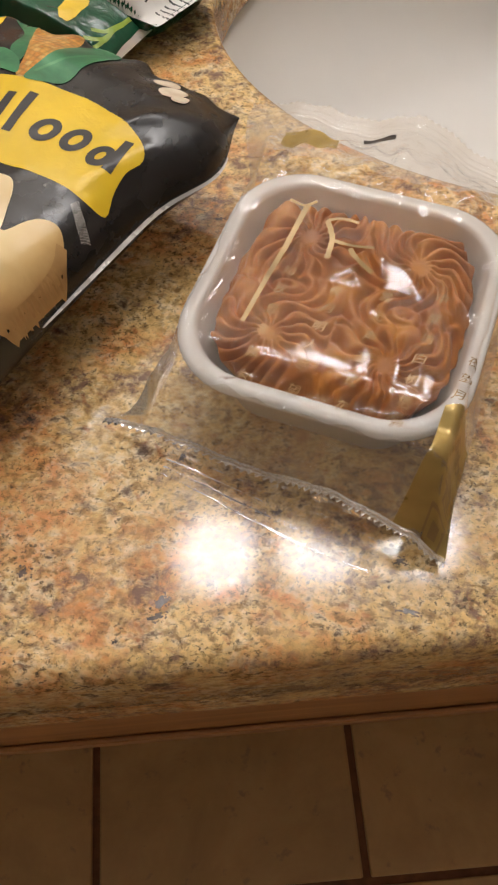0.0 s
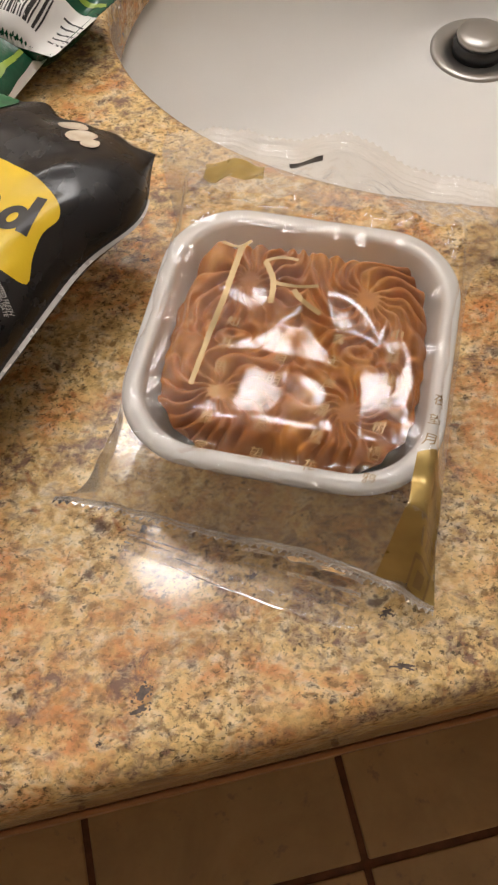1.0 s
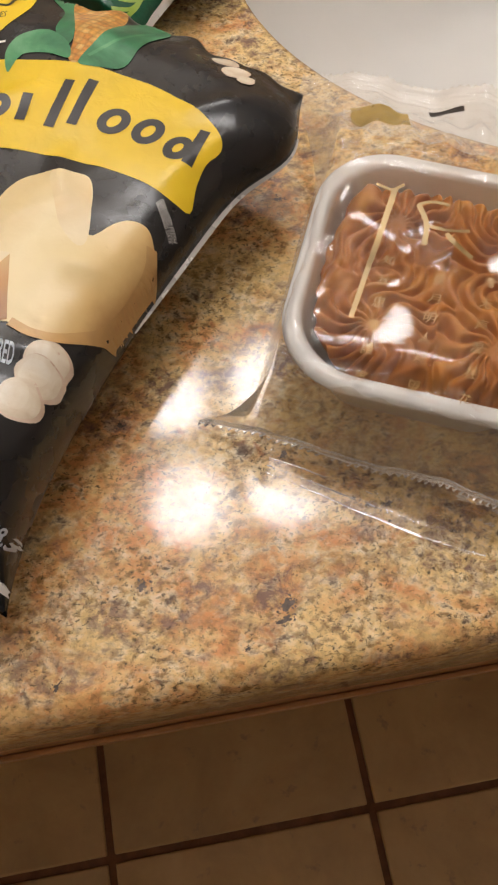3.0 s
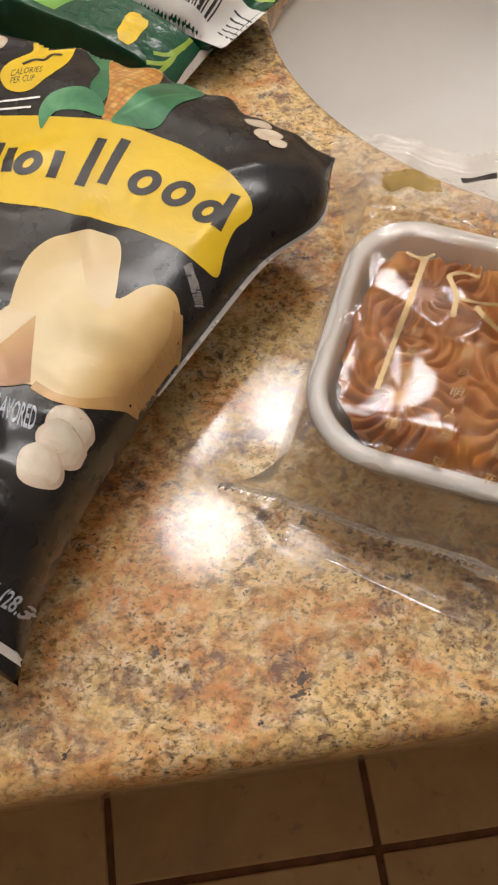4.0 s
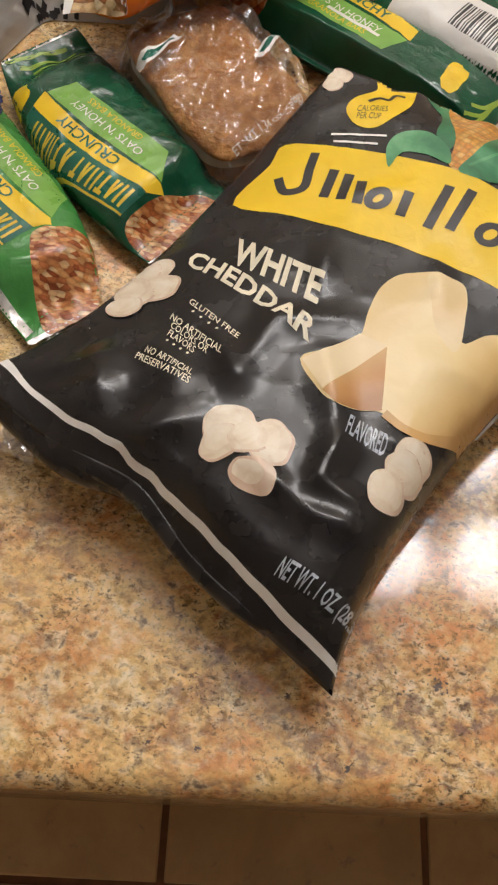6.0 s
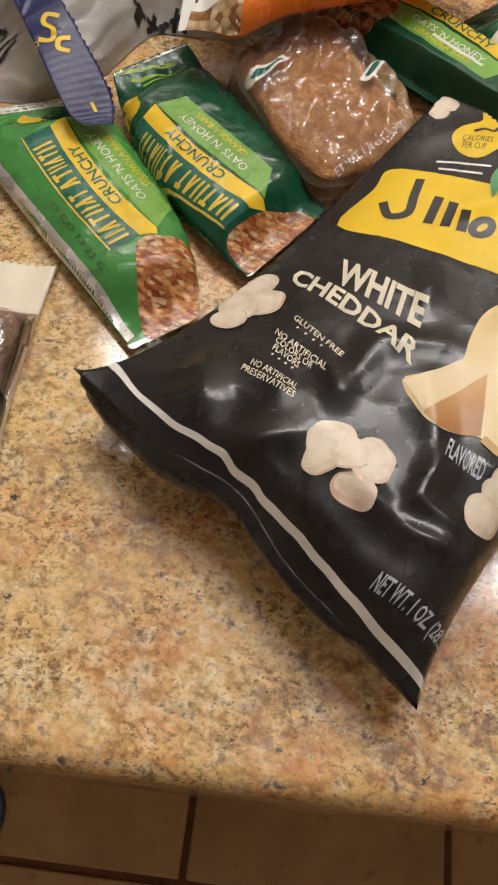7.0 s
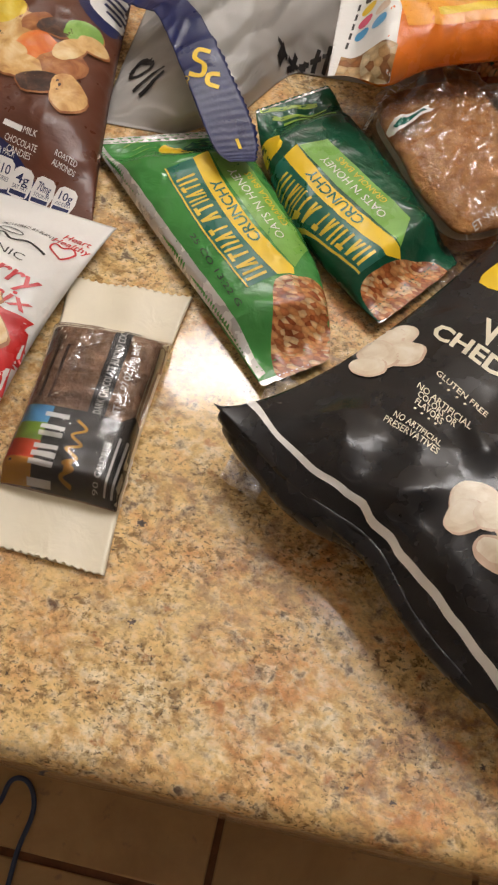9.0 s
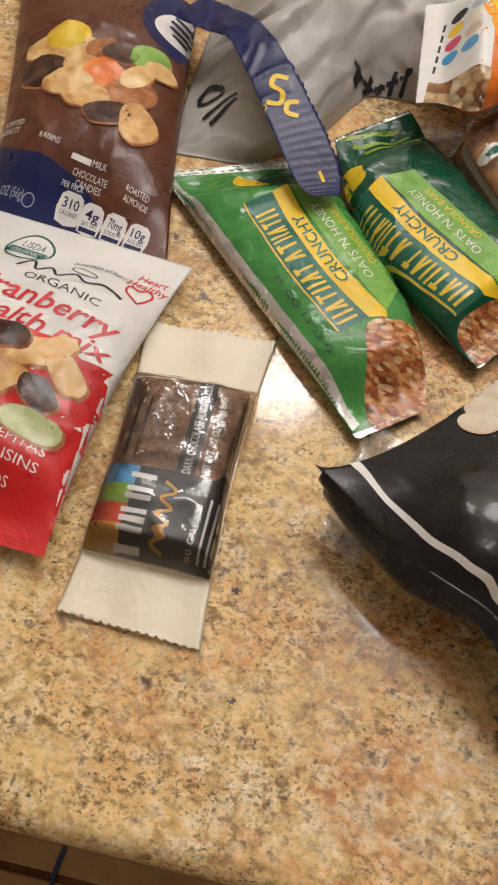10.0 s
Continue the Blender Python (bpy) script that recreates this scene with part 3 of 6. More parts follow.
# apron and cabinet under the counter
apron = thing("wooden_apron", 0, -0.004, TOP - 0.11, "brown wooden rail under the granite edge", "rail")
part("rail", box_bm(-1.49, 1.49, -0.014, 0.008, TOP - 0.148, TOP - 0.0722, 0.002), WOOD, apron, smooth=False)
part("bead", box_bm(-1.49, 1.49, -0.0165, -0.0142, TOP - 0.146, TOP - 0.138, 0.001), WOOD, apron, "narrow raised bead along the rail", smooth=False)
cabinet = thing("vanity_cabinet", 0, 0.45, 0, "brown wooden vanity cabinet set back below the counter", "cabinet")
part("body", box_bm(-1.48, 1.48, 0.17, 0.96, 0.0, TOP - 0.23, 0.003), WOOD, cabinet, smooth=False)
for i in range(4):
    part("door", box_bm(-1.46 + i * 0.735, -0.745 + i * 0.735, 0.15, 0.168, 0.08, TOP - 0.25, 0.004), WOOD, cabinet, smooth=False)

# sink bowl, with its waste
sink = thing("sink", SINK[0], SINK[1], TOP - 0.14, "white glazed oval sink set under the granite", "sink")
DRAIN = (0.317, 0.335)
bowl = []
for k in range(27):
    r = k / 26
    bowl.append((r, -0.128 * (1 - r ** 2.6) ** 0.75))
verts, faces, n = [], [], 96
for r, h in bowl:
    for i in range(n):
        q = 2 * math.pi * i / n
        lean = min(1.0, (1 - r) / 0.82) ** 1.3
        x = SINK[0] + (DRAIN[0] - SINK[0]) * lean + (SINK[2] + 0.004) * r * math.cos(q)
        y = SINK[1] + (DRAIN[1] - SINK[1]) * lean + (SINK[3] + 0.004) * r * math.sin(q)
        verts.append((x, y, TOP - 0.0365 + h * 0.6))
for j in range(3, len(bowl) - 1):
    for i in range(n):
        faces.append((j * n + i, j * n + (i + 1) % n, (j + 1) * n + (i + 1) % n, (j + 1) * n + i))
bm = bmesh.new()
vs = [bm.verts.new(v) for v in verts]
for fc in faces:
    bm.faces.new([vs[i] for i in fc])
bmesh.ops.delete(bm, geom=[v for v in bm.verts if not v.link_faces], context="VERTS")
bowl_part = part("bowl", bm, CERAMIC, sink)
solid = bowl_part.modifiers.new("thickness", "SOLIDIFY")
solid.thickness, solid.offset = 0.006, 1
ZD = TOP - 0.0365 - 0.128 * 0.6
part("drain_flange", lathe([(0.0, -0.014), (0.0155, -0.014), (0.0160, 0.0005), (0.025, 0.0024), (0.0275, 0.0014), (0.0275, -0.004)], 48, DRAIN[0], DRAIN[1], ZD), CHROME, sink, "metal drain ring")
part("seal", lathe([(0.0, 0.0), (0.0148, 0.0), (0.0150, 0.006), (0.0125, 0.008), (0.0, 0.008)], 40, DRAIN[0], DRAIN[1], ZD), RUBBER, sink, "black rubber seal of the stopper")
part("stopper", lathe([(0.0, 0.008), (0.0128, 0.008), (0.0138, 0.0105), (0.0124, 0.0125), (0.007, 0.0134), (0.0, 0.0137)], 40, DRAIN[0], DRAIN[1], ZD), CHROME, sink, "brushed metal stopper cap")


# lamps over the basin
def globe_bar(y, z, x0, count, gap, mat):
    fixture = thing("vanity_light", x0 + gap * (count - 1) / 2, y, z, "chrome light bar with lit round glass globes", "lamp", "lights over the basin")
    part("bar", box_bm(x0 - 0.07, x0 + gap * (count - 1) + 0.07, y - 0.025, y + 0.025, z + 0.075, z + 0.10, 0.004), CHROME, fixture)
    part("hanger", box_bm(x0 + gap * (count - 1) / 2 - 0.01, x0 + gap * (count - 1) / 2 + 0.01, y - 0.01, y + 0.01, z + 0.10, 2.4), CHROME, fixture)
    for i in range(count):
        x = x0 + gap * i
        holder = part("holder", lathe([(0.014, 0.044), (0.022, 0.060), (0.022, 0.0755)], 20, x, y, z), CHROME, fixture)
        r = 0.062
        part("globe", lathe([(0.0, -r)] + [(r * math.sin(math.pi * k / 24), -r * math.cos(math.pi * k / 24)) for k in range(1, 22)] + [(0.014, r * 0.945)], 40, x, y, z),
             mat, holder, "lit frosted glass globe")


globe_bar(0.455, 1.93, 0.056, 3, 0.168, GLOW)
globe_bar(0.66, 1.93, 0.056, 3, 0.168, GLOW)
globe_bar(0.80, 1.93, -0.32, 2, 0.12, GLOW)


# ---------------------------------------------------------------- mooncake in its tray and wrapper
LOC = Frame2(136.5, 67, -25)


def rounded_square(half, r, n=12):
    pts = []
    for cx, cy, a0 in ((1, 1, 0), (-1, 1, 90), (-1, -1, 180), (1, -1, 270)):
        for i in range(n + 1):
            a = radians(a0 + 90 * i / n)
            pts.append((cx * (half - r) + r * math.cos(a), cy * (half - r) + r * math.sin(a)))
    return pts


def stack(name, levels, mat, parent, label="", cap=True, low_cap=True):
    """Rounded squares, one over the other: (half, corner radius, height)."""
    bm, last = bmesh.new(), None
    for half, r, z in levels:
        row = [bm.verts.new(spot(*LOC(*p), z)) for p in rounded_square(half, r)]
        if last is None:
            if low_cap:
                bm.faces.new(row[::-1])
        else:
            m = len(row)
            for i in range(m):
                bm.faces.new((last[i], last[(i + 1) % m], row[(i + 1) % m], row[i]))
        last = row
    if cap:
        bm.faces.new(last)
    return part(name, bm, mat, parent, label)


tray = thing("plastic_tray", 0.139, 0.067, TOP, "white plastic tray under a mooncake, square with rounded corners", "tray")
stack("body", [(27, 11, 0.6), (28.5, 12, 2), (35.0, 17.5, 24), (37.2, 19, 29.5), (41.0, 21.6, 30.6), (42.0, 22.3, 31.8), (42.4, 22.6, 33.4), (42.2, 22.5, 34.6), (41.3, 21.9, 35.3), (38.6, 20.2, 35.5),
               (37.7, 19.6, 35.0), (37.0, 19.0, 33.6), (36.2, 18.4, 28), (28.6, 12, 4), (27.4, 11, 2.6)], TRAY, tray)

mooncake = thing("mooncake", 0.139, 0.067, TOP + 0.003, "glossy brown baked mooncake with pressed flower relief", "mooncake")


def cake_height(u, v):
    edge = max(abs(u), abs(v))
    z = 32.0 - 6.5 * ramp01(edge, 29.0, 36.5) ** 1.5
    # pressed into the top: a flower of long round petals in each quarter, and a band of coils across the middle
    cu, cv = (17.0 if u > 0 else -17.0), (18.5 if v > 0 else -18.5)
    fu, fv = u - cu, v - cv
    fr_, fa = math.hypot(fu, fv), math.atan2(fv, fu)
    twist = 0.05 * fr_ * (1 if u * v > 0 else -1) + 0.9 * ripple(u, v, 0.045, 8)
    petals = abs(math.sin(7.5 * (fa + twist) + cu + 0.9 * math.sin(fr_ * 0.5))) ** 0.8
    ring_ = 0.5 + 0.5 * math.cos((fr_ - 2) * 0.75)
    flower = (petals * 3.4 + 1.3 * ring_ - 2.4) * ramp01(fr_, 1.5, 5.0)
    coil = math.hypot(fu * 0.8 + 4 * ripple(u, v, 0.07, 1), v * 1.2)
    signs = 3.2 * abs(math.sin(coil * 0.85 + 1.2 * ripple(u, v, 0.08, 6))) ** 0.75 - 2.8
    mid = 1 - ramp01(abs(v) + 0.20 * abs(u) + 3 * ripple(u, v, 0.06, 12), 5, 10)
    z += (flower * (1 - mid) + signs * mid) * (1 - 0.75 * ramp01(edge, 31.5, 36))
    z += 0.9 * ripple(u, v, 0.16, 3)
    return z


bm = bmesh.new()
N = 150
cells = {}
for j in range(N + 1):
    for i in range(N + 1):
        u, v = -1 + 2 * i / N, -1 + 2 * j / N
        # a square drawn in at its corners
        k = (1 - 0.20 * (abs(u * v)) ** 2.4) * (0.985 + 0.012 * math.cos(30 * math.atan2(v, u)) + 0.02 * ripple(u * 9, v * 9, 0.4, 5))
        uu, vv = 36.2 * u * k, 36.2 * v * k
        cells[i, j] = bm.verts.new(spot(*LOC(uu, vv), cake_height(uu, vv)))
for j in range(N):
    for i in range(N):
        bm.faces.new((cells[i, j], cells[i + 1, j], cells[i + 1, j + 1], cells[i, j + 1]))
rim = [cells[i, 0] for i in range(N)] + [cells[N, j] for j in range(N)] + [cells[N - i, N] for i in range(N)] + [cells[0, N - j] for j in range(N)]
mid_cake = spot(*LOC(0, 0))
foot = [bm.verts.new((mid_cake.x + 0.76 * (v.co.x - mid_cake.x), mid_cake.y + 0.76 * (v.co.y - mid_cake.y), TOP + 0.0035)) for v in rim]
for i in range(len(rim)):
    k = (i + 1) % len(rim)
    bm.faces.new((rim[i], foot[i], foot[k], rim[k]))
bm.faces.new(foot)
bmesh.ops.recalc_face_normals(bm, faces=bm.faces[:])
part("cake", bm, CRUST, mooncake)


# the clear wrapper, pulled over the tray, with a sealed fin at each end
wrapper = thing("clear_wrapper", 0.139, 0.067, TOP, "clear crinkled plastic wrapper with gold print round a mooncake", "wrapper")


def facets(x, y, cell, k):
    """Flat facets that meet in sharp creases, -1 to 1."""
    a = x / cell + 0.8 * ripple(x, y, 0.6 / cell, k + 4) + 50
    b = y / cell + 0.5 * a + 0.8 * ripple(x, y, 0.6 / cell, k + 8)
    i, j = math.floor(a), math.floor(b)
    f, g = a - i, b - j
    high = lambda p, q: 2.4 * noise.noise(Vector((p * 7.31 + k, q * 5.77, k)))
    if f + g < 1:
        return high(i, j) * (1 - f - g) + high(i + 1, j) * f + high(i, j + 1) * g
    return high(i + 1, j + 1) * (f + g - 1) + high(i + 1, j) * (1 - g) + high(i, j + 1) * (1 - f)


def tent(u, v):
    """The film stands up in a low three-sided point over the middle of the cake."""
    near, far, left, right = (v + 9) / 17, (14 - v) / 6, (u + 17 - 0.5 * (v + 8)) / 13, (14 - u - 0.4 * (v + 8)) / 12
    return max(0.0, min(near, far, left, right, 1.0))


def wrap_point(s, v):
    """s -1 to 1 across, v -1 to 1 from the near fin to the far one."""
    near = ramp01(-v, 0.52, 0.95)
    far = ramp01(v, 0.45, 0.95)
    half = 46 + 15 * near * (1 if s < 0 else 0.15) + 15 * far
    u = half * s
    if v < 0:
        y = -45 * min(1, -v / 0.55) - 5 * max(0, (-v - 0.55) / 0.45)
        y -= (6 * s + 2.5 * s * s) * near
    else:
        y = 44 * min(1, v / 0.5) + 38 * max(0, (v - 0.5) / 0.5)
        y -= 6 * far * s
    side = ramp01(abs(s), 0.86, 1.0)
    over = 38.6 - 2.0 * abs(s) ** 4
    z = over * (1 - side) + 12 * side
    z = z * (1 - near) + (4.5 + 7 * ramp01(s, -0.5, 0.6) * (1 - ramp01(s, 0.75, 1)) + 1.5 * math.sin(s * 7)) * near
    z = z * (1 - far) + (17 + 12 * (1 - abs(s)) + 2 * math.sin(s * 9 + 1)) * far
    x, yy = LOC(u, y)
    live = 1 - 0.6 * max(near, far)
    inner = 1 - ramp01(max(abs(s) * 46, abs(y)), 30, 42)
    z += 0.7 * ripple(u, y, 0.026, 6.0) * live
    z += (2.6 * tent(u, y) + 1.2 * facets(u, y, 21, 3.2)) * inner * live
    z += (1.6 * facets(u, y, 10, 5.1) + 0.5 * facets(u, y, 4.5, 8.3) + 1.0 * crumple(u, y, 0.10, 6.2) + 1.6 * crumple(u * 0.8, y, 0.045, 2.2)) * (1 - inner) * live
    # tucked in over the rim on the near side
    z -= 2.6 * math.exp(-((abs(y + 37) / 4.0) ** 2)) * (1 - ramp01(abs(s), 0.75, 0.95)) * live
    z += 1.2 * math.sin(u * 0.55 + 2.5 * ripple(u, y, 0.06, 4)) * ramp01(abs(y), 38, 46) * (1 - max(near, far) * 0.7)
    if near > 0.93 or far > 0.93:
        z += 0.35 * math.sin(v * 160)
    return Vector((x, yy, max(0.6, z)))


def grid_skin(fn, nx, ny, s0=-1.0, s1=1.0, v0=-1.0, v1=1.0):
    verts = [fn(s0 + (s1 - s0) * i / nx, v0 + (v1 - v0) * j / ny) for j in range(ny + 1) for i in range(nx + 1)]
    faces = [(j * (nx + 1) + i, j * (nx + 1) + i + 1, (j + 1) * (nx + 1) + i + 1, (j + 1) * (nx + 1) + i) for j in range(ny) for i in range(nx)]
    return verts, faces


wv, wf = grid_skin(wrap_point, 110, 130, v0=-0.90, v1=0.90)
rows = [(-0.90 + 1.80 * ((k // 110) + 0.5) / 130) for k in range(len(wf))]
across = [abs(-1 + 2 * ((k % 110) + 0.5) / 110) for k in range(len(wf))]
over = [-0.55 < r < 0.50 and a < 0.9 for r, a in zip(rows, across)]
made("film", [spot(*p) for p in wv], [fc for fc, o in zip(wf, over) if o], WRAP, wrapper, "clear plastic film over the tray").visible_shadow = False
made("skirt", [spot(*p) for p in wv], [fc for fc, o in zip(wf, over) if not o], SKIRT, wrapper, "folded clear film round the tray").visible_shadow = False
for sign, name in ((-1, "near"), (1, "far")):
    def fin(s, v, sign=sign):
        p = wrap_point(s, sign * (0.9 + 0.1 * v))
        if v > 0.99:
            q = abs(((s * 60 / 2.4) % 1) - 0.5) * 2
            d = LOC.v * sign * 1.3 * q
            p = p + Vector((d.x, d.y, 0))
        return p
    fv, ff = grid_skin(fin, 100, 16, v0=0.0, v1=1.0)
    made("sealed_end", [spot(*p) for p in fv], ff, WRAP_SEAL, wrapper, "ribbed sealed end with toothed edge")
wrap_skin = Skin(wv, wf)


def flap_point(s, v):
    p = wrap_point(s, -1.0)
    d = LOC.v * (-11.0 - 2.5 * math.sin(3 * s + 1)) * v
    z = (p.z - 0.6) * (1 - v) ** 1.5 + 0.7 + 0.35 * math.sin(v * 26 + 2 * s) + 0.5 * crumple(s * 40, v * 12, 0.08, 3)
    return Vector((p.x + d.x, p.y + d.y, max(0.6, z)))


lv, lf = grid_skin(flap_point, 80, 30, -0.62, 0.60, 0.0, 1.0)
made("seal_flap", [spot(*p) for p in lv], lf, FLAP, wrapper, "ribbed clear flap lying on the counter")

# long gold flash, broad brush strokes and columns of small gold characters
drape("gold_flash", flat(bar(129, 98, 106, 57, 1.8, 1.4)), wrap_skin, GOLD_PALE, wrapper, 0.25, 2.0, "pale gold bar")
for pts, w in ((((124, 101), (128, 98), (132, 99)), 1.0), (((134, 91), (134.5, 84), (132, 77)), 1.6), (((134, 91), (139, 91), (143, 89)), 1.0), (((135, 83), (140, 80), (146, 79)), 1.2), (((139, 79), (140, 75), (144, 70)), 1.5)):
    drape("brush_stroke", flat(stroke(pts, w)), wrap_skin, GOLD_PALE, wrapper, 0.25, 2.0, "pale gold brush stroke")
COLUMNS = (("\u77e5\u79cb\u601d\u843d\u8ab0\u5bb6", (121, 74), (105, 40)), ("\u591c\u6708\u660e\u4eba\u5c3d\u671b", (133, 65), (118, 35)),
           ("\u9732\u65e0\u58f0\u6e7f\u6842\u82b1", (147, 62), (130, 28)), ("\u4e2d\u5ead\u5730\u767d\u6811\u6816\u9e26", (162, 59), (143, 21)), ("\u591c\u671b\u6708", (167, 38), (160, 27)))
for text, a, b in COLUMNS:
    for i, ch in enumerate(text):
        t = i / (len(text) - 1)
        x, y = a[0] + (b[0] - a[0]) * t, a[1] + (b[1] - a[1]) * t
        bm = letters(ch, Frame2(x, y, -24), -1.8, -1.8, 2.7, 3.2, 0.15)
        if len(bm.verts):
            drape("character", bm, wrap_skin, GOLD_PALE, wrapper, 0.25, 2.0)
drape("gold_label", flat([(156, 24), (168, 23), (167.5, 10), (157, -7), (142.5, 5), (150, 12)]), wrap_skin, OLIVE_GOLD, wrapper, 0.2, 2.0, "olive gold label at the sealed end")
for ch, x, y in (("\u8106", 161, 15.5), ("\u9999", 157, 7)):
    drape("label_character", letters(ch, Frame2(x, y, -24), -3.2, -2.8, 4.6, 6.4, 0.1), wrap_skin, GOLD_PALE, wrapper, 0.6, 1.6, "pale gold character")
seal = Frame2(152.5, 0.5, -30)
drape("label_seal", flat(seal.box(-3, -3, 3, -2.4), seal.box(-3, 2.4, 3, 3), seal.box(-3, -3, -2.4, 3), seal.box(2.4, -3, 3, 3), seal.box(-1.2, -1.2, 1.2, 1.2)), wrap_skin, GOLD_PALE, wrapper, 0.6, 1.6, "pale gold square seal")
drape("gold_label", flat([(127, 142), (145, 138), (141, 124), (124, 131)]), wrap_skin, OLIVE_GOLD, wrapper, 0.2, 2.0, "olive gold label at the far end")
drape("black_mark", flat([(153, 139), (163, 135), (162, 132), (152.5, 135.5)]), wrap_skin, INK, wrapper, 0.4, 1.5, "small black print mark")


# ---------------------------------------------------------------- black popcorn bag
bag = thing("popcorn_bag", 0.01, 0.12, TOP, "puffed black snack bag with a yellow band, lying on granite", "snack bag")
BAG = ((-106, 85), (5.5, -4.5), (111, 146), (5, 210))
BFR = Frame2(-106, 85, math.degrees(math.atan2(-89.5, 111.5)))      # u along the bottom seam, v up the bag


def crease(u, v, a, b, high, wide):
    """A fold from a to b, in the bag's own millimetres."""
    a, b, p = Vector(a), Vector(b), Vector((u, v))
    d = b - a
    t = max(0.0, min(1.0, (p - a).dot(d) / d.length_squared))
    r = math.sqrt(((p - (a + d * t)).length / wide) ** 2 + 0.008) - 0.09
    return high * max(0.0, 1 - r) ** 1.6 * (0.35 + 0.65 * math.sin(math.pi * (0.1 + 0.8 * t)))


FOLDS = (((104, 46), (107, 34), 2.6, 7), ((107, 34), (126, 37), 2.4, 6), ((112, 26), (129, 33), 2.6, 6), ((88, 27), (112, 26), 2.2, 6), ((104, 46), (84, 66), 2.2, 9),
         ((70, 44), (66, 66), 2.4, 9), ((56, 52), (70, 44), 1.8, 7), ((40, 40), (56, 34), 1.6, 8), ((66, 66), (82, 80), 1.6, 8), ((30, 28), (44, 16), 1.8, 8),
         ((60, 96), (68, 84), 1.6, 6), ((88, 114), (96, 104), 1.8, 7), ((118, 122), (124, 146), 1.8, 8), ((108, 84), (122, 88), 1.4, 8), ((52, 120), (62, 132), 1.4, 7),
         ((10, 60), (24, 84), 1.6, 9), ((126, 60), (112, 56), 1.6, 7), ((20, 14), (34, 30), 1.8, 8), ((112, 150), (126, 162), 2.2, 8), ((62, 14), (70, 26), 2.0, 8))


def seam_height(s, v):
    """Height of the bag's outline: low along the sides, propped up on the packs behind."""
    return (28 - 6 * s + 3 * math.sin(math.pi * s)) * (1 - v) + (40 - 7 * s) * v - (8 * (1 - s) + 2 * s) * math.sin(math.pi * v)


def bag_top(s, v, x, y):
    d = Vector((x, y)) - BFR.o
    u, w = d.dot(BFR.u), d.dot(BFR.v)
    seam = seam_height(s, v)
    body = (0.8 * ramp01(v, -0.015, 0.085) + 0.2 * ramp01(v, 0.04, 0.2)) * ramp01(1 - v, -0.02, 0.11)
    side = max(0.0, 1 - ((0.6 - s) / 0.6) ** 2) ** (1.15 - 0.55 * v) if s < 0.6 else max(0.0, 1 - ((s - 0.6) / 0.4) ** 6) ** 0.42
    body *= 0.0 if v in (0, 1) else 1.0
    z = seam + (49.5 - 3 * v - seam) * body * side
    if 0 < s < 1 and 0.02 < v < 0.98:
        live = min(1, 4 * s * (1 - s) * 2.2) * ramp01(v, 0.03, 0.10) * ramp01(1 - v, 0.03, 0.10)
        z += live * (1.15 * sum(crease(u, w, *f) for f in FOLDS) + 0.7 * crumple(x, y, 0.022, 5.3) + 0.2 * crumple(x, y, 0.075, 1.7) + 1.3 * ripple(x, y, 0.03, 2.0) - 1.6)
        z += live * 1.6 * ramp01(1 - v, 0.75, 0.93) * math.sin(u * 0.22 + 2 * ripple(x, y, 0.03, 8))
    if v <= 0.05:
        z += 1.2 * math.sin(u * 0.11 + 0.6) * (1 - abs(2 * s - 1))
    return z


def bag_low(s, v, x, y):
    body = ramp01(v, 0.05, 0.30) ** 0.7 * ramp01(1 - v, 0.05, 0.30) ** 0.7
    z = bag_top(s, v, x, y) if v in (0, 1) else seam_height(s, v) - 0.8
    return max(0.4, z - (z - 0.4) * 1.05 * body * hump(s, 2.4, 0.6))


def bag_edge(s, v):
    """The near seam is drawn in by a fold at its middle, the far seam bulges."""
    near = 5.5 * math.exp(-((s - 0.47) / 0.13) ** 2) * ramp01(1 - v, 0.86, 1.0)
    far = 8.0 * math.sin(math.pi * s) * ramp01(v, 0.7, 1.0) + (1.2 * math.sin(s * 31) + 0.8 * math.sin(s * 57 + 1)) * ramp01(v, 0.9, 1.0) * min(1, 6 * s * (1 - s))
    ear = 8.0 * math.exp(-((v - 0.88) / 0.085) ** 2) * ramp01(s, 0.7, 1.0)
    return BFR.v * (near + far) + BFR.u * ear


film_ob, bag_skin = packet("film", BAG, 120, 150, bag_top, bag_low, BLACK, bag, "glossy black plastic film", rim=28.0, pinch=(9, 11), edge=bag_edge, skew=True)


def on_bag(name, bm, mat, label="", lift=0.3, step=2.5):
    return drape(name, bm, bag_skin, mat, bag, lift, step, label)


STRIPE = ((0, 10.5), (8, 9.4), (25, 7.4), (38, 7.4), (51, 9.2), (58, 10.2), (63, 9.4), (70, 10.0), (76, 9.0), (88, 8.2), (99, 7.0), (111, 6.0), (124, 5.0), (145, 5.0))


def seam_line(u):
    """Where the stripe's middle runs above the near seam."""
    for (a, p), (b, q) in zip(STRIPE, STRIPE[1:]):
        if u <= b:
            return p + (q - p) * ramp01(u, a, b)
    return STRIPE[-1][1]


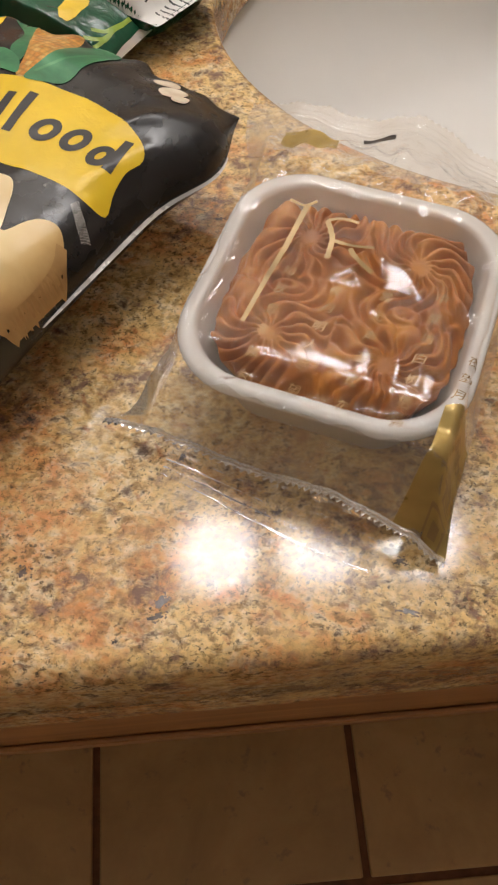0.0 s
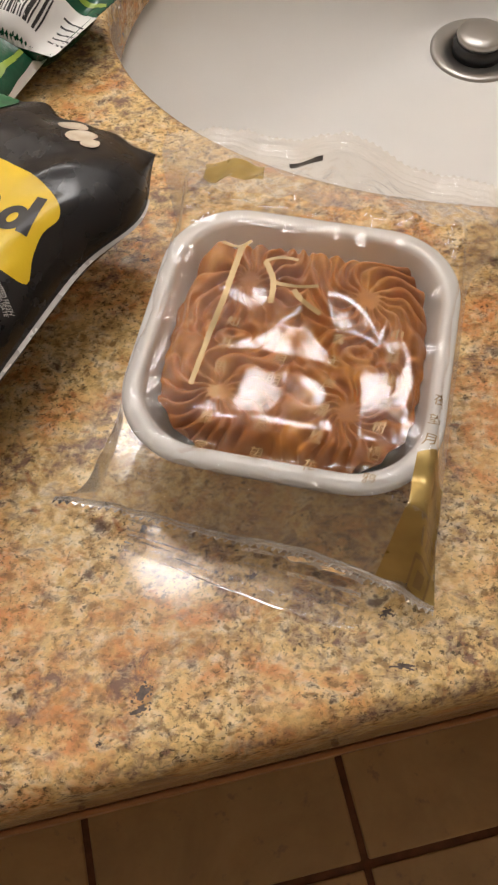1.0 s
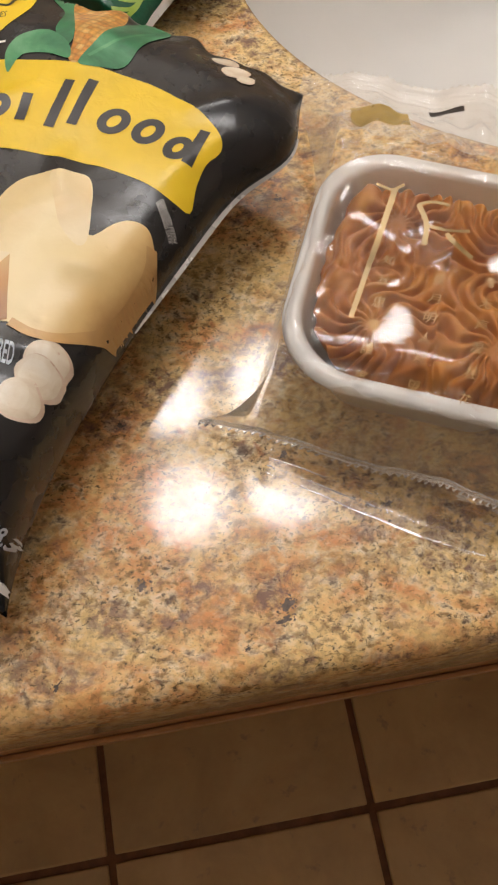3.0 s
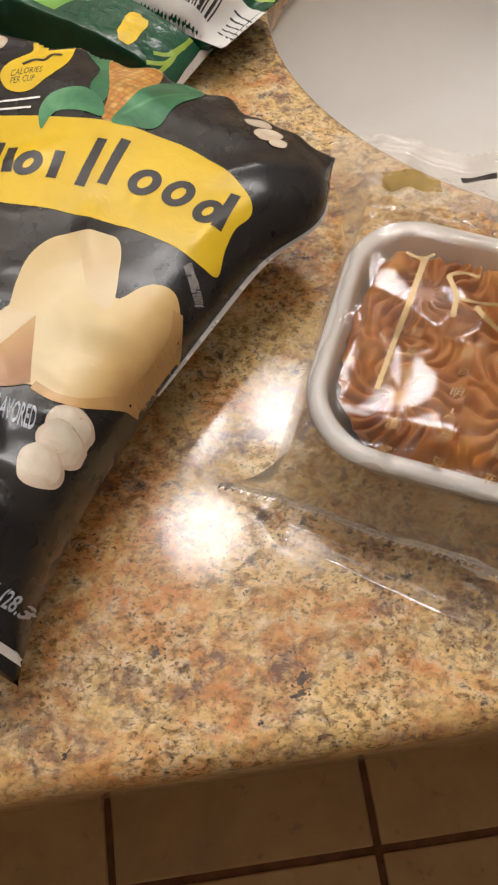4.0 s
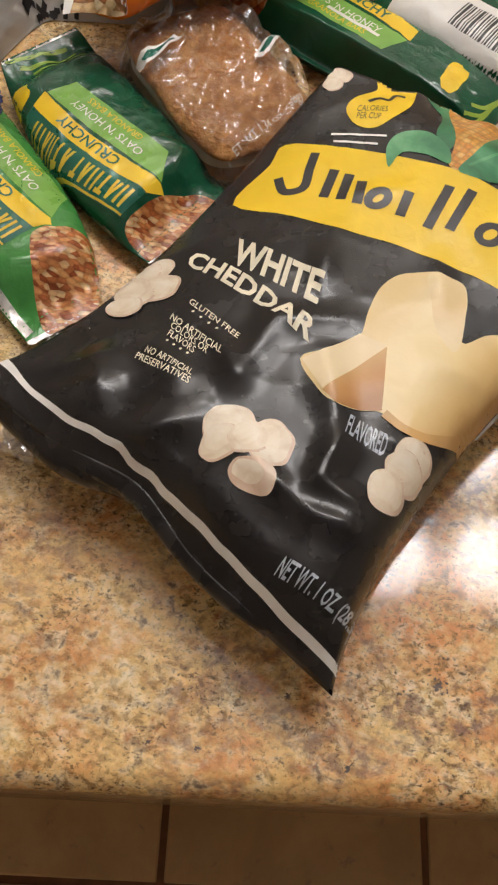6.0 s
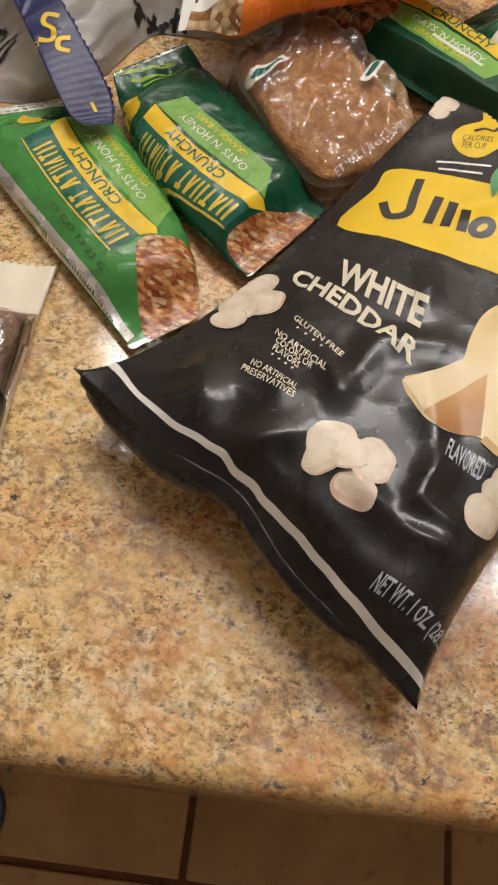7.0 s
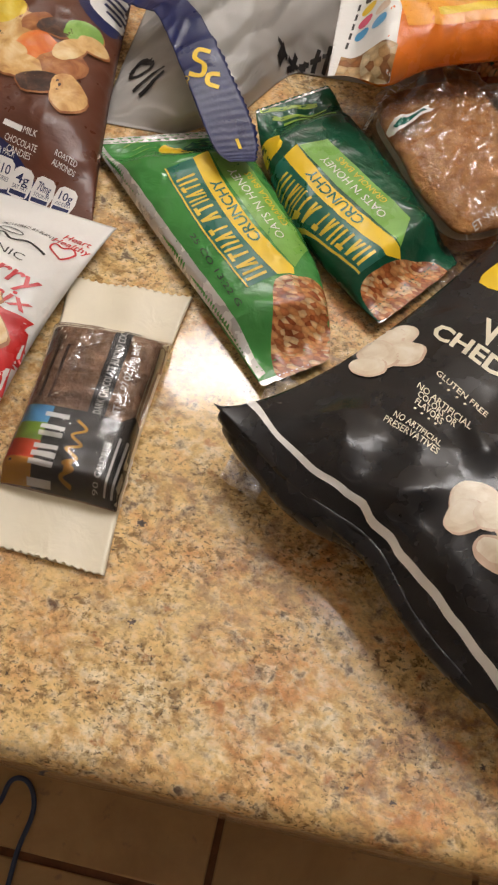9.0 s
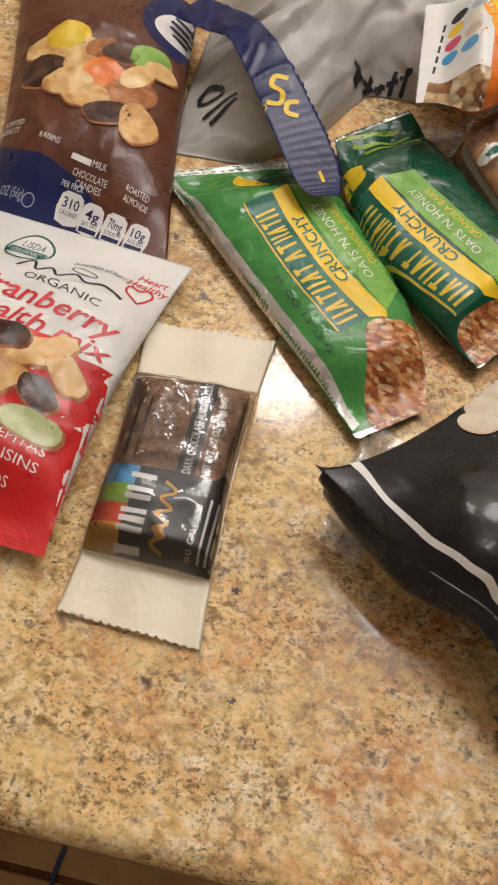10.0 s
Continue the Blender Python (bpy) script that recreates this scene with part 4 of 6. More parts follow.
along = [i * 2.0 for i in range(72)]
on_bag("stripe", flat([BFR(u, seam_line(u) - 0.9) for u in along] + [BFR(u, seam_line(u) + 0.8 + 0.4 * ramp01(u, 90, 144) + 1.6 * (1 - ramp01(u, 0, 22))) for u in along[::-1]]), WHITE_INK, "white stripe along the bottom seam", 0.35, 1.5)
on_bag("band", flat(smooth_loop([(-28.4, 149.1), (-17.1, 165.4), (-12.1, 174.8), (5.3, 170.2), (20.8, 165.6), (37.6, 159.6), (53, 151.7), (66.3, 142.8), (76.7, 130), (80.8, 121.7), (80.4, 116.5), (75.3, 112.2), (71.4, 106.1), (68.2, 99.3), (63.3, 101.1), (55.8, 107.7), (46.4, 113.6), (35.2, 119.5), (22.2, 125.6), (7.2, 130.6), (-8.6, 138.7)], 4)), YELLOW, "yellow logo band")
# the maker's script, as plain dark strokes and rings
on_bag("logo_stroke", flat(stroke([(-14, 158), (-12, 151), (-6, 152), (-4, 160), (-2, 168)], 3.0)), INK, "", 0.55, 2.0)
for x0, y0, x1, y1 in ((0.3, 146.5, 4.1, 158.5), (5.6, 144.5, 8.8, 156), (10.5, 142, 12.7, 152.5), (23.6, 137, 27.1, 147), (31.8, 132.5, 40, 150), (38.5, 132, 47, 148.5), (69.5, 111.5, 77, 123)):
    on_bag("logo_stroke", flat(bar(x0, y0, x1, y1, 3.2)), INK, "", 0.55, 2.0)
for x, y, a, b in ((17.2, 144, 4.6, 3.6), (51, 131, 5.2, 4.2), (60.4, 125.5, 5.2, 4.2), (68, 117.5, 4.6, 3.8)):
    on_bag("logo_stroke", flat(*ring(x, y, a + 0.3, b + 0.3, 2.8, 40)), INK, "", 0.55, 2.0)

# cheese picture
on_bag("cheese_picture", flat(smooth_loop([(-6.3, 82), (0.9, 85), (10.1, 90.2), (13, 99.3), (16.8, 108.3), (22.6, 114), (30, 115.2), (37.3, 113.2), (41.7, 110.8), (42, 103.6), (39.5, 90.6), (46.5, 93.9), (51.4, 94.6), (55.4, 92.6), (56.4, 88.5), (55.3, 83), (51.6, 77.2), (44.8, 69.2), (38.5, 62.7), (28.8, 59.4), (21.5, 60.9), (16, 65.9), (9.8, 65.9), (3.3, 67), (-1.2, 71.3)], 4)), CHEESE, "printed cheese wheel", 0.55, 1.2)
on_bag("cheese_picture", flat(stroke([(16.6, 65.9), (22.2, 61.6), (28.9, 60.3), (37.6, 62.8), (43.8, 68.2), (50.2, 76.1), (54.3, 82.5), (55.7, 87.6)], 2.6)), CHEESE_RIND, "", 0.8)
on_bag("cheese_picture", flat(smooth_loop([(31.3, 113.9), (37.3, 112.8), (41.4, 110.4), (41.7, 103.6), (39.2, 90), (36.1, 87.2), (32.2, 94.7), (31.4, 104.3)], 4)), CHEESE_CUT, "", 0.8)
on_bag("cheese_picture", flat([(-0.2, 71.1), (10, 80.3), (18.1, 87.4), (16, 66.6), (9.8, 65.9), (3.3, 67)]), CHEESE_DEEP, "", 0.9)
on_bag("cheese_picture", flat([(-5.8, 81.8), (2.4, 85.9), (10.4, 91.3), (18.1, 87.8), (10, 80.3), (-0.2, 71.5)]), CHEESE_CUT, "", 1.0)


# popcorn pictures: round lobes, lighter on top
def popcorn(k, lobes):
    for i, (x, y, a, b, mat) in enumerate(lobes):
        on_bag("popcorn_picture", flat(oval(x, y, a, b, 40 * i, 28, 0.14, k + i)), POPCORN_ROSE, "", 0.30 + 0.20 * i)
        on_bag("popcorn_picture", flat(oval(x - 0.05 * a, y + 0.07 * b, a * 0.92, b * 0.92, 40 * i, 28, 0.14, k + i)), POPCORN if mat else POPCORN_ROSE, "", 0.40 + 0.20 * i)
        on_bag("popcorn_picture", flat(oval(x - 0.14 * a, y + 0.2 * b, a * 0.66, b * 0.60, 40 * i, 24, 0.18, k + i + 1)), POPCORN_LIGHT if mat else POPCORN, "", 0.50 + 0.20 * i)


popcorn(1, ((-50.6, 124.8, 5, 4.8, 1), (-54.9, 123, 5.9, 5, 1), (-49.5, 114.8, 6.4, 7, 1), (-57.2, 115, 7.8, 6.4, 1), (-59.6, 108.5, 6.2, 5, 1)))
popcorn(3, ((-24.9, 60, 7.2, 6.6, 1), (-26.7, 55, 6.2, 5.4, 1), (-13.8, 54.3, 7.6, 6.4, 1), (-19.4, 56, 5.5, 5.5, 1), (-18.2, 45.1, 6.6, 4.6, 0)))
popcorn(5, ((24.6, 53.9, 5.7, 5.7, 1), (22.2, 49.8, 5.7, 5.7, 1), (17, 44.1, 6.08, 5.51, 1)))
popcorn(7, ((88.8, 157.9, 4.5, 3.5, 1), (90.8, 150.1, 5, 4, 1), (92.9, 144.8, 3, 3, 1)))
popcorn(9, ((6.2, 205.7, 4.5, 3.5, 1), (3.8, 201.7, 3.5, 3.5, 1)))

# corn cob and leaves
on_bag("leaf_picture", flat(smooth_loop([(36.7, 198.9), (44.9, 193.7), (43.5, 172.9), (40.5, 166.4), (37.3, 174.3), (40.7, 186)], 5)), LEAF, "printed green corn leaves", 0.35)
on_bag("cob_picture", flat(smooth_loop([(40.2, 160), (43.4, 172), (44.5, 193.9), (54.7, 189.5), (60.8, 185.3), (55.5, 169.9), (47.3, 159.2), (43, 156.9)], 5)), CORN, "printed orange corn cob", 0.5)
on_bag("leaf_picture", flat(smooth_loop([(21.1, 159.2), (20.9, 168.5), (24.7, 174.8), (31.2, 176.2), (36.6, 173.9), (40.9, 166.9), (40.4, 159.9), (34.3, 164.3), (27.5, 166.3), (24.2, 164.2)], 5)), LEAF_LIGHT, "", 0.65)
on_bag("leaf_picture", flat(smooth_loop([(43, 156.9), (48.6, 164.5), (59.4, 177.8), (68.9, 180.1), (73.2, 173.2), (63.4, 162.5), (56.7, 153.4), (49.6, 153.7)], 5)), LEAF, "", 0.65)
on_bag("leaf_picture", flat(stroke([(46.4, 159.1), (55.9, 165.1), (68.3, 172.2)], 1.2)), LEAF_LIGHT, "", 0.8)

# calorie badge
on_bag("badge", flat(smooth_loop([(8.2, 188.9), (11.1, 193.9), (18.8, 198.9), (20.2, 204.4), (31.8, 200.9), (32.6, 197.8), (30, 190.1), (24.1, 183.4), (18.4, 178.9), (13.7, 179), (10, 182.3)], 5)), YELLOW, "yellow calorie badge", 0.35)
on_bag("badge_mark", flat(stroke([(15.8, 191.9), (19.7, 194), (22.9, 193.2), (25.5, 196.5), (28.7, 195.6)], 1.3)), INK, "", 0.6)
for a, b in (((3.1, 176.9), (21.2, 174.3)), ((3.8, 173.2), (18.2, 170.6))):
    on_bag("small_print", flat(bar(*a, *b, 1.0)), WHITE_INK, "", 0.4)

# lettering: foot of the first letter, turn, height, width, lean
on_bag("lettering", letters('WHITE', Frame2(-27.8, 120.6, -36.4), 0, 0, 9.82, 32.5, -0.45, 0.035), CREAM_INK, 'large cream lettering', 0.45, 1.5)
on_bag("lettering", letters('CHEDDAR', Frame2(-42.1, 124.2, -43.7), 0, 0, 6.06, 53, -0.34, 0.03), CREAM_INK, 'large cream lettering', 0.45, 1.5)
on_bag("lettering", letters('GLUTEN FREE', Frame2(-39.4, 104.8, -46.8), 0, 0, 1.96, 22.4, -0.39, 0.01), CREAM_INK, '', 0.45, 1.5)
on_bag("lettering", letters('NO ARTIFICIAL', Frame2(-44.5, 99.1, -45.5), 0, 0, 2.11, 23, -0.48, 0.01), CREAM_INK, '', 0.45, 1.5)
on_bag("lettering", letters('COLORS OR', Frame2(-44.1, 95.6, -45.7), 0, 0, 2.11, 16.6, -0.48, 0.01), CREAM_INK, '', 0.45, 1.5)
on_bag("lettering", letters('FLAVORS', Frame2(-44.6, 92.2, -43.9), 0, 0, 2.28, 11.4, -0.48, 0.01), CREAM_INK, '', 0.45, 1.5)
on_bag("lettering", letters('NO ARTIFICIAL', Frame2(-50.5, 85.6, -35.2), 0, 0, 2.18, 17.4, -0.25, 0.01), CREAM_INK, '', 0.45, 1.5)
on_bag("lettering", letters('PRESERVATIVES', Frame2(-53.1, 83.8, -34.3), 0, 0, 2.19, 19.7, -0.24, 0.01), CREAM_INK, '', 0.45, 1.5)
for x, y in [(-37.7, 101), (-35.1, 98.3), (-32.6, 95.6), (-30.2, 92.9), (-44.3, 89.7), (-42.2, 87.8), (-40.1, 86.1), (-38, 84.5)]:
    on_bag("dot", flat(oval(x, y, 0.45, 0.45, 0, 8)), CREAM_INK, "", 0.4)
on_bag("lettering", letters('FLAVORED', Frame2(5.7, 58.5, -27.6), 0, 0, 6.02, 11.9, -0.2, 0.02), SILVER_INK, 'thin silver lettering', 0.45, 1.5)
on_bag("lettering", letters('NET WT. 1 OZ. (28.3', Frame2(-11.2, 21.6, -31.1), 0, 0, 4.39, 23.2, 0.11, 0.02), SILVER_INK, 'thin silver lettering', 0.45, 1.5)
on_bag("lettering", letters('GUARANTEED FRESH', Frame2(60, 100.9, -78.1), 0, 0, 1.47, 9.7, -0.14, 0), WHITE_INK, '', 0.45, 1.5)
on_bag("lettering", letters('UNTIL PRINTED DATE', Frame2(59, 100.2, -78.8), 0, 0, 1.06, 9.8, -0.19, 0), WHITE_INK, '', 0.45, 1.5)
on_bag("lettering", letters('CALORIES', Frame2(11.6, 187, -2.8), 0, 0, 3.13, 10.3, 0.14, 0), INK, '', 0.45, 1.5)
on_bag("lettering", letters('PER CUP', Frame2(11.5, 183.6, -7.9), 0, 0, 3.04, 8, 0.03, 0), INK, '', 0.45, 1.5)
rim = [film_ob.data.vertices[j * 121 + 120].co.copy() for j in range(70, 138)]
edge_out = Vector((BFR.u.x, BFR.u.y, -0.45))
foil = [p + edge_out * (0.0014 * w * math.sin(math.pi * (0.04 + 0.92 * j / 67)) ** 0.5) for j, p in enumerate(rim) for w in (0.0, 1.0)]
made("foil_edge", foil, [(2 * j, 2 * j + 1, 2 * j + 3, 2 * j + 2) for j in range(67)], SILVER_FILM, bag, "bare silver seam at the side")

# the seam's spare film, folded under in two loose layers
def fin_layer(reach, drop, k, u0, u1):
    def point(s_, v_):
        u = u0 + (u1 - u0) * s_
        out = reach * math.sin(math.pi * (0.06 + 0.90 * s_)) ** 0.6 + 0.8 * ripple(u, 0, 0.05, k)
        d = out * math.sin(v_ * 2.1) * 0.95
        start = 1.5 + 5.5 * math.exp(-((u / 143 - 0.47) / 0.13) ** 2)
        x, y = BFR(u, start - d)
        base = bag_skin.lay(*BFR(u, start + 0.5), 0.0)
        return Vector((x, y, max(0.6, base.z - 0.9 - drop * v_ + 0.7 * ripple(u, v_ * 9, 0.09, k + 2))))
    v_, f_ = grid_skin(point, 90, 14, 0.0, 1.0, 0.0, 1.0)
    fin_ob = made("seam_fin", [spot(*p) for p in v_], f_, BLACK, bag, "folded black film under the bottom seam")
    fin_ob.modifiers.new("thickness", "SOLIDIFY").thickness = 0.0003


fin_layer(4.2, 5.5, 3.0, 3, 120)
fin_layer(6.2, 9.5, 6.0, 6, 74)

scrap = thing("paper_scrap", -0.09, 0.09, TOP, "crumpled white and clear wrapper scrap under the popcorn bag", "wrapper")
sv, sf = grid_skin(lambda s, v: Vector((-89 + 7 * s + 5 * v, 92 + 23 * v - 3 * s, 1.0 + 2.2 * crumple(s * 12, v * 24, 0.09, 3) + 1.5 * ramp01(v, 0, 1))), 30, 50)
made("sheet", [spot(*p) for p in sv], sf, WRAP_SEAL, scrap)


# ---------------------------------------------------------------- green granola bar packs
def bar_heights(seam, high, k, end0=0.07, end1=0.07, lift=0.0, tip=0.0):
    def top(s, v, x, y):
        plateau = ramp01(v, end0, end0 + 0.13) * ramp01(1 - v, end1, end1 + 0.13)
        z = seam + lift * v + tip * ramp01(v, 0.8, 1.0) + (high - seam) * plateau * hump(s, 3.4, 0.55)
        if 0 < s < 1 and 0 < v < 1:
            z += plateau * (1.0 * crumple(x, y, 0.05, k) + 0.5 * crumple(x, y, 0.13, k + 3)) * (0.4 + 0.6 * abs(2 * s - 1))
            if v < end0 or v > 1 - end1:
                z += 0.25 * math.sin(v * 420)
            z += (1 - plateau) * 1.1 * math.sin(s * 17 + k) * ramp01(v, 0.02, 0.1) * ramp01(1 - v, 0.02, 0.1)
        return z

    def low(s, v, x, y):
        plateau = ramp01(v, end0 * 0.7, end0 + 0.08) * ramp01(1 - v, end1 * 0.7, end1 + 0.08)
        base = seam + lift * v + tip * ramp01(v, 0.8, 1.0)
        return base - 0.4 - (base - 0.9 - lift * v * 0.85) * plateau * hump(s, 4, 0.5)
    return top, low


def title_panel(skin, parent, fr, length, mats, flip=1):
    """Teal panel with a gold rule and gold bars for the maker's name, a yellow flash and a light green field with writing.
    fr: origin where the name begins, u along the reading direction."""
    teal, gold, yellow, lime = mats
    def lay(name, bm, mat, label="", lift=0.3):
        return drape(name, bm, skin, mat, parent, lift, 2.2, label)
    L = length
    bow = lambda u: 3.0 * 4 * (u / L) * (1 - u / L)
    steps = [L * i / 10 for i in range(11)]
    lay("light_field", flat([fr(u, -7 + bow(u) * 0.6) for u in steps] + [fr(L * 0.93, -18), fr(L * 0.12, -18)]), lime, "light green field", 0.25)
    lay("title_panel", flat([fr(u, 0.5 + bow(u)) for u in steps] + [fr(u, 13.5 + bow(u) * 0.5) for u in steps[::-1]]), teal, "teal title panel", 0.3)
    rule = [fr(u, 13.2 + bow(u) * 0.5) for u in steps] + [fr(u, 12.5 + bow(u) * 0.5) for u in steps[::-1]]
    lay("gold_rule", flat(rule), gold, "", 0.5)
    lay("yellow_flash", flat([fr(u, 0.5 + bow(u)) for u in steps] + [fr(L + 1.0, -6.5), *[fr(u, -6.5 + bow(u)) for u in steps[::-1]], fr(-3.0, -5.0)]), yellow, "yellow flash", 0.4)
    u = 2.2
    for k, w in enumerate((4.6, 4.2, 4.2, 4.4, 4.2, 3.4, 0, 4.6, 4.4, 3.2, 3.2, 3.4, 4.2)):
        w *= L / 62
        if w:
            b = bow(u + w / 2)
            # one plain upright shape a letter, some of them two-legged
            if k % 3 == 1:
                lay("logo_bar", flat([fr(u, 2.6 + b), fr(u + w * 0.3, 2.6 + b), fr(u + w * 0.62, 11.3 + b * 0.6), fr(u + w * 0.35, 11.3 + b * 0.6)],
                                     [fr(u + w * 0.55, 2.6 + b), fr(u + w * 0.85, 2.6 + b), fr(u + w * 0.65, 11.3 + b * 0.6), fr(u + w * 0.4, 11.3 + b * 0.6)]), gold, "", 0.55)
            elif k % 3 == 2:
                lay("logo_bar", flat(fr.box(u + w * 0.32, 2.6 + b, u + w * 0.58, 11.3 + b * 0.6), fr.box(u + w * 0.05, 9.8 + b * 0.6, u + w * 0.85, 11.3 + b * 0.6)), gold, "", 0.55)
            else:
                lay("logo_bar", flat(fr.box(u + w * 0.02, 2.6 + b, u + w * 0.27, 11.3 + b * 0.6), fr.box(u + w * 0.6, 2.6 + b, u + w * 0.85, 11.3 + b * 0.6)), gold, "", 0.55)
        u += (w + 0.35) if w else 2.0
    bm = letters("CRUNCHY", fr, L * 0.26, -5.2, 4.4, L * 0.52, 0.0, 0.015)
    lay("lettering", arch(bm, fr, 2.6, 0, L), teal, "dark green lettering", 0.65)
    lay("lettering", letters("OATS 'N HONEY", fr, L * 0.22, -11.8, 3.6, L * 0.60), WHITE_INK, "", 0.5)
    lay("lettering", letters("GRANOLA BARS", fr, L * 0.30, -16.4, 2.8, L * 0.46), YELLOW, "", 0.5)


def granola_bar(corners, seam, high, k, body_mat, label, fr, length, picture_quad, lemon, lift=0.0, tip=0.0, teeth=1.4, ends=(0.07, 0.07), pinch=(0.0, 0.0), skew=False):
    cx, cy = sum(c[0] for c in corners) / 4000, sum(c[1] for c in corners) / 4000
    ob = thing("granola_bar_pack", cx, cy, TOP, label, "snack bar", "green granola bar packs")
    top, low = bar_heights(seam, high, k, ends[0], ends[1], lift, tip)
    verts, faces, _ = pillow(corners, 60, 130, top, low, teeth=teeth, pitch=2.4, pinch=pinch, skew=skew)
    made("film", [spot(*v) for v in verts], faces, body_mat, ob)
    skin = Skin(verts, faces, seam)
    mats = (TEAL, GOLD_INK, YELLOW, LIME)
    if fr is not None:
        title_panel(skin, ob, fr, length, mats)
    if picture_quad:
        drape("granola_picture", flat(smooth_loop(picture_quad, 5)), skin, GRANOLA, ob, 0.35, 2.2, "printed toasted oat granola")
    for x, y, a, b, turn in lemon:
        drape("yellow_leaf", flat(oval(x, y, a, b, turn, 22, 0.3, k)), skin, YELLOW, ob, 0.35, 2.2)
    return ob, skin


# corners: near end left, near end right, far end right, far end left
nv1, nv1_skin = granola_bar(((-94, 109), (-73.5, 125), (-131, 232), (-189, 211)), 4.5, 14.5, 2.1, GREEN, "mid-green granola bar pack with yellow flash, silver underside showing", Frame2(-97.5, 152, 132), 66,
                            [(-98, 149), (-90, 153), (-83, 154), (-77, 151), (-73, 143), (-72, 133), (-74, 122), (-77, 118), (-84, 115), (-90, 115), (-94, 124), (-96, 135)], ((-153, 211, 8, 5, -5),), pinch=(0, -10), skew=True)
drape("dark_corner", flat(smooth_loop([(-151, 214), (-140, 224), (-128, 222), (-133, 212), (-141, 206)], 4)), nv1_skin, DARK_GREEN, nv1, 0.3)
drape("end_seal", flat([(-191, 212), (-136, 231), (-136, 225.5), (-189, 207.5)]), nv1_skin, SILVER_FILM, nv1, 0.3, 2, "silver toothed end seal")
drape("end_seal", flat([(-95, 108), (-73, 124), (-74.5, 126), (-96, 110.5)]), nv1_skin, SILVER_FILM, nv1, 0.3, 2, "silver toothed end seal")
drape("side_seam", flat([(-96, 112), (-190, 211), (-187, 213), (-94, 115)]), nv1_skin, SILVER_FILM, nv1, 0.3, 2, "silver film along the side")
drape("stamped_code", letters("25 CO 13:22 G", Frame2(-134, 163, -48.5), 0, 0, 2.1, 38), nv1_skin, INK, nv1, 0.5, 2.0, "stamped black code")
for i, (u, v, w) in enumerate(((0, 0, 12), (0, 3.2, 12), (2, 1.4, 8))):
    drape("recycling_mark", flat(Frame2(-170, 205, 131.5 - 90).box(u, v * 2, u + w, v * 2 + 0.5)), nv1_skin, LIME, nv1, 0.4)

nv2, nv2_skin = granola_bar(((-57, 145), (-32, 180), (-98, 257), (-124, 235)), 6, 17, 6.4, DARK_GREEN, "dark green granola bar pack with yellow flash, far end turned up", Frame2(-60, 170, 139), 62,
                            [(-67, 157), (-60, 167), (-50, 175), (-42, 178), (-34, 174), (-35, 168), (-44, 158), (-56, 147), (-61, 149)], ((-115, 215, 6.5, 5, 60),), tip=8, pinch=(-9, -3))
drape("end_seal", flat([(-126, 236), (-98, 259), (-96.5, 255.5), (-124, 232.5)]), nv2_skin, SILVER_FILM, nv2, 0.3, 2, "silver toothed end seal")
drape("end_seal", flat([(-60, 139), (-55, 143.5), (-53, 150), (-61, 143)]), nv2_skin, SILVER_FILM, nv2, 0.45, 2, "silver toothed end seal")
for d in (0, 4.5, 9):
    drape("leaf_stripe", flat(bar(-122 + d * 1.2, 234 - d * 0.2, -100 + d, 246 - d * 0.8, 1.6)), nv2_skin, LEAFY_INK, nv2, 0.35)

nv3, nv3_skin = granola_bar(((-52, 287), (61, 204), (82, 231), (-24, 318)), 8, 22, 9.2, DARK_GREEN, "dark green granola bar pack lying behind the popcorn bag", None, 62, None, (), lift=0.0, teeth=0.0)
title_panel(nv3_skin, nv3, Frame2(-9, 293, -39), 62, (TEAL, GOLD_INK, YELLOW, LIME))
drape("granola_picture", flat(smooth_loop([(-48, 290), (-30, 300), (-14, 296), (-12, 280), (-22, 272), (-38, 280)], 5)), nv3_skin, GRANOLA, nv3, 0.35)
drape("yellow_leaf", flat(oval(52, 231, 8, 4.5, 60, 24, 0.4, 3)), nv3_skin, YELLOW, nv3, 0.35)
for d in (0, 3, 6):
    drape("leaf_stripe", flat(stroke([(53 + d, 212 + d * 1.4), (60 + d, 213 + d * 1.4), (68 + d, 222 + d * 1.2)], 1.5)), nv3_skin, LEAFY_INK, nv3, 0.35)
drape("small_print", flat(Frame2(3, 266, -39).box(0, 0, 26, 1.6)), nv3_skin, WHITE_INK, nv3, 0.4)
drape("end_seal", flat([(59.5, 203), (63, 206.5), (84, 233), (81, 233)]), nv3_skin, WHITE_FILM, nv3, 0.4, 2)

# a fourth pack, face down, its label side up
back = thing("granola_bar_pack", 0.08, 0.25, TOP, "face-down green granola bar pack with white barcode label", "snack bar", "green granola bar packs")
top, low = bar_heights(15, 26, 12.7, 0.06, 0.06)
bv, bf, _ = pillow(((85, 222), (117, 252), (44, 312), (10, 280)), 60, 110, top, low, teeth=1.6, pitch=2.6)
made("film", [spot(*v) for v in bv], bf, DARK_GREEN, back)
back_skin = Skin(bv, bf, 15.0)
bk = Frame2(117, 252, 141)
drape("label", flat(bk.all([(-1, 17), (18, 20), (80, 19), (80, 45), (-1, 45)])), back_skin, WHITE_FILM, back, 0.35, 2, "white label panel with a barcode")
x = 16.0
for i in range(30):
    w = (0.45, 0.8, 0.45, 1.3, 0.6)[i % 5]
    drape("barcode_bar", flat(bk.box(x, 24, x + w, 38)), back_skin, INK, back, 0.55, 3)
    x += w + (0.5, 0.9, 0.4, 0.6)[i % 4]
